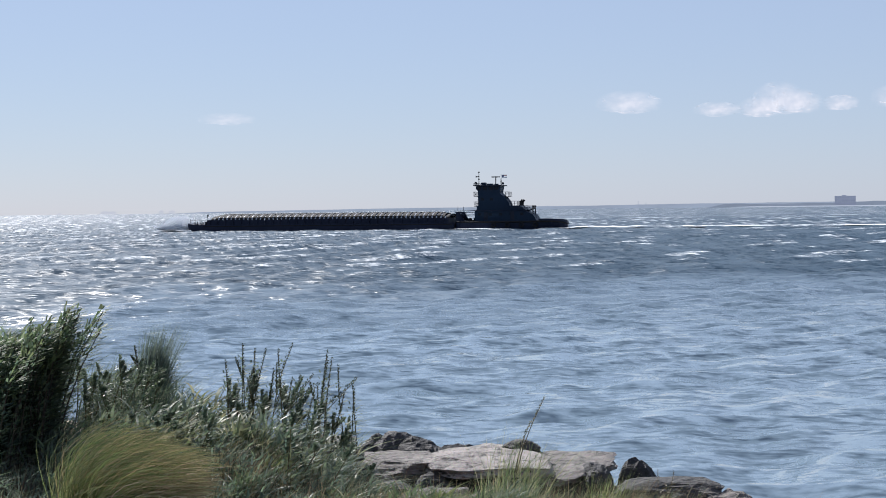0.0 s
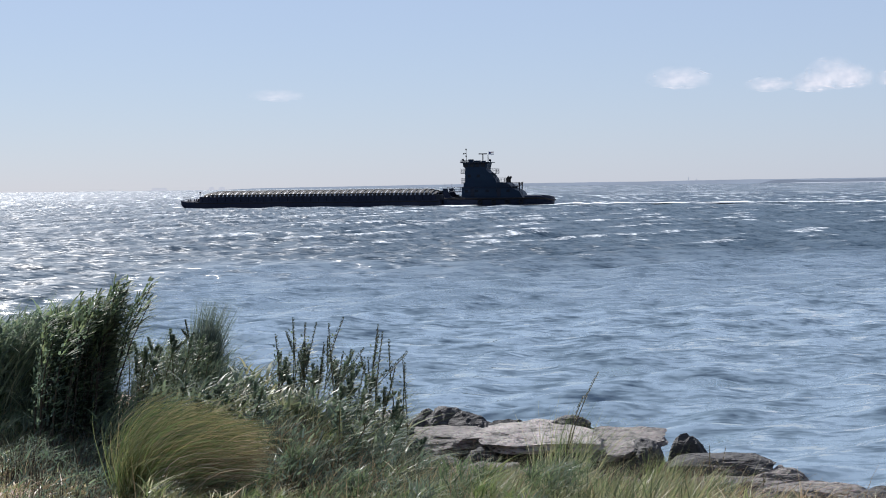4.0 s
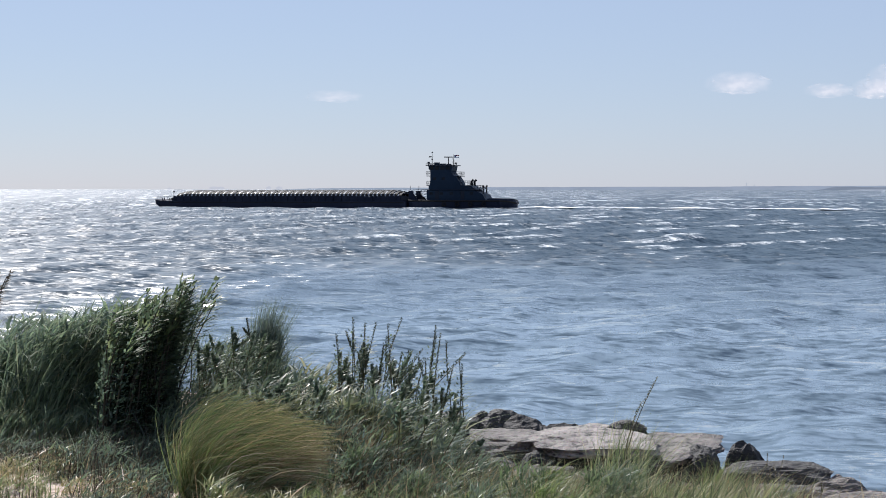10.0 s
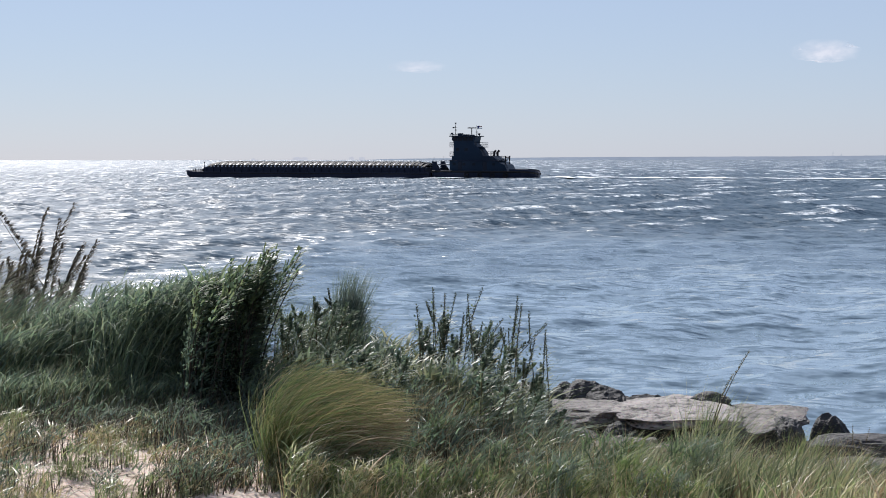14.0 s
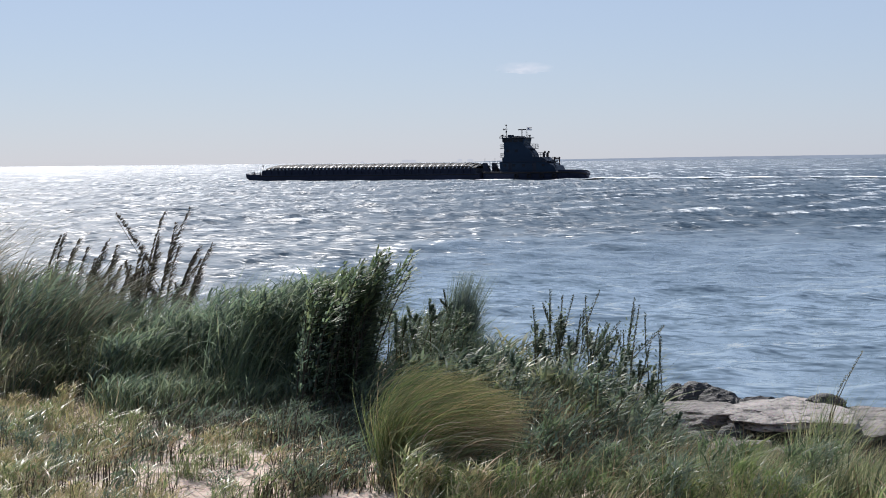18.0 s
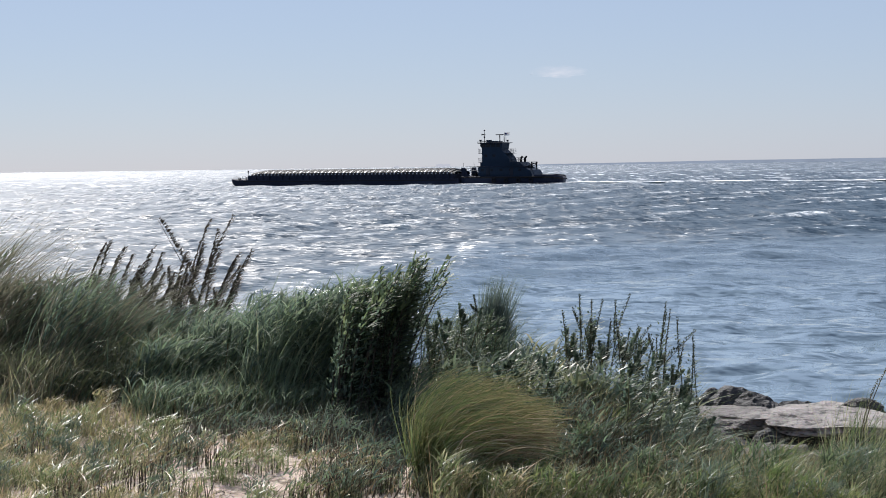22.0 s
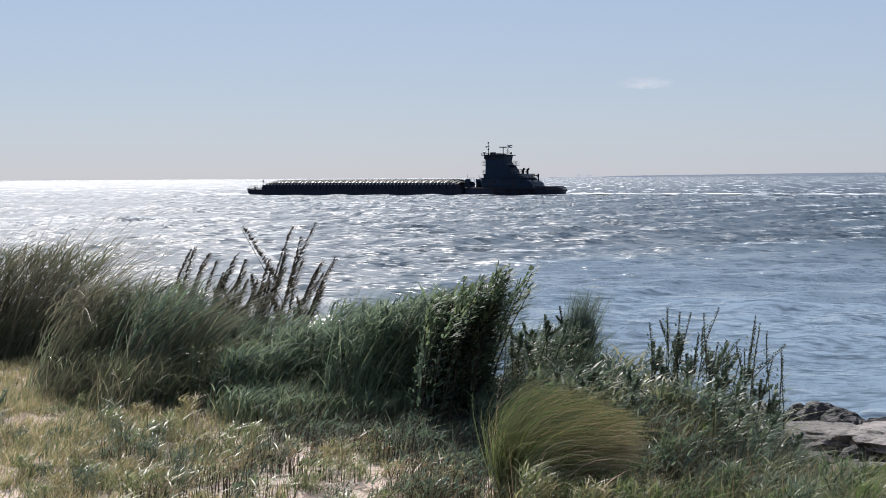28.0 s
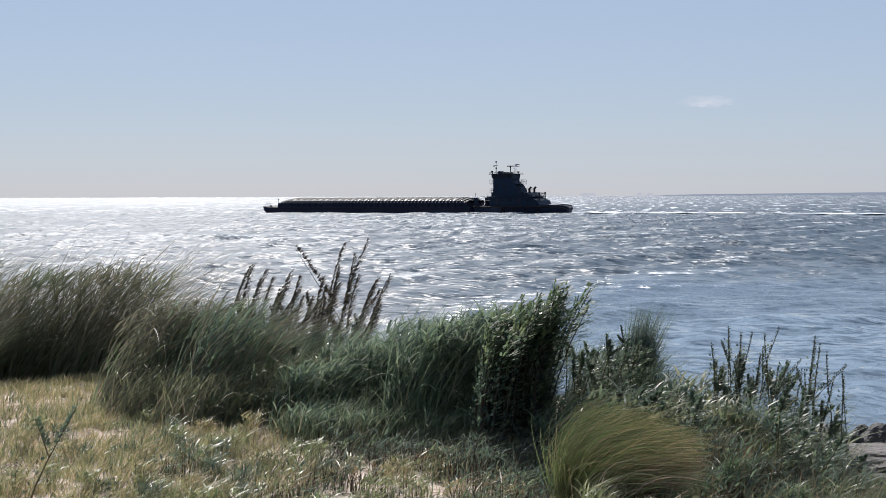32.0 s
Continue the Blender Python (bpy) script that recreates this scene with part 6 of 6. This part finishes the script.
# ---- movement ----
def gust(t, p):
    """Slow gusts and quick flutter, about -1 to 1."""
    return 0.55 * math.sin(1.1 * t + p) + 0.3 * math.sin(2.9 * t + 1.7 * p) + 0.25 * math.sin(5.3 * t + 2.3 * p)


def motions():
    head = radians(TOW_HEADING)
    ahead = Vector((math.cos(head), math.sin(head), 0))

    def tow_pose(t, back, bob, heave=0.0):
        p = BOW0 + ahead * (TOW_SPEED * t - back)
        return pose(p.x, p.y, heave + 0.05 * bob * math.sin(0.9 * t + back) - 0.15 * bob, 0.35 * bob * math.sin(0.7 * t + 1), 0.12 * bob * math.sin(0.8 * t), TOW_HEADING)

    times = [i * 0.5 for i in range(65)]
    walk(barge, [(t, tow_pose(t, 0, 1)) for t in times])
    walk(tug, [(t, tow_pose(t, 62.4, 1)) for t in times])
    walk(wake, [(t, tow_pose(t, 0, 0)) for t in times])
    walk(side_wash, [(t, tow_pose(t, 0, 0)) for t in times])
    walk(water, [(t, Matrix.Translation(DRIFT * (t - 16))) for t in times])
    # spray leaps as the bow meets a sea, blows aft and falls back
    burst = [(0.0, 0.6, 0.8), (0.5, -0.6, -2.5), (1.0, -3.5, -4.0), (12.2, -3.5, 0.6), (12.7, -1.6, 0.6), (13.3, -0.4, -0.4), (13.7, -1.6, -2.5), (14.2, -3.5, -4.0),
             (28.5, -3.5, 0.8), (28.9, -1.4, 0.8), (29.3, -0.1, 0.0), (29.7, -0.4, -1.5), (30.2, -1.6, -3.5), (30.8, -3.5, -4.0), (32.0, -3.5, -4.0)]
    rows = []
    for t, z, dx in burst:
        p = BOW0 + ahead * (TOW_SPEED * t + dx)
        rows.append((t, pose(p.x, p.y, z, 0, 0, TOW_HEADING)))
    walk(spray, rows)
    for i, (ob, p, amount) in enumerate(SWAY):
        ph = 0.9 * p.x + 0.5 * p.y
        rows = []
        for k in range(81):
            t = 0.4 * k
            rows.append((t, pose(p.x, p.y, p.z, 0.35 * amount * gust(1.2 * t, ph + 2), amount * gust(t, -ph), 0)))
        walk(ob, rows)


motions()
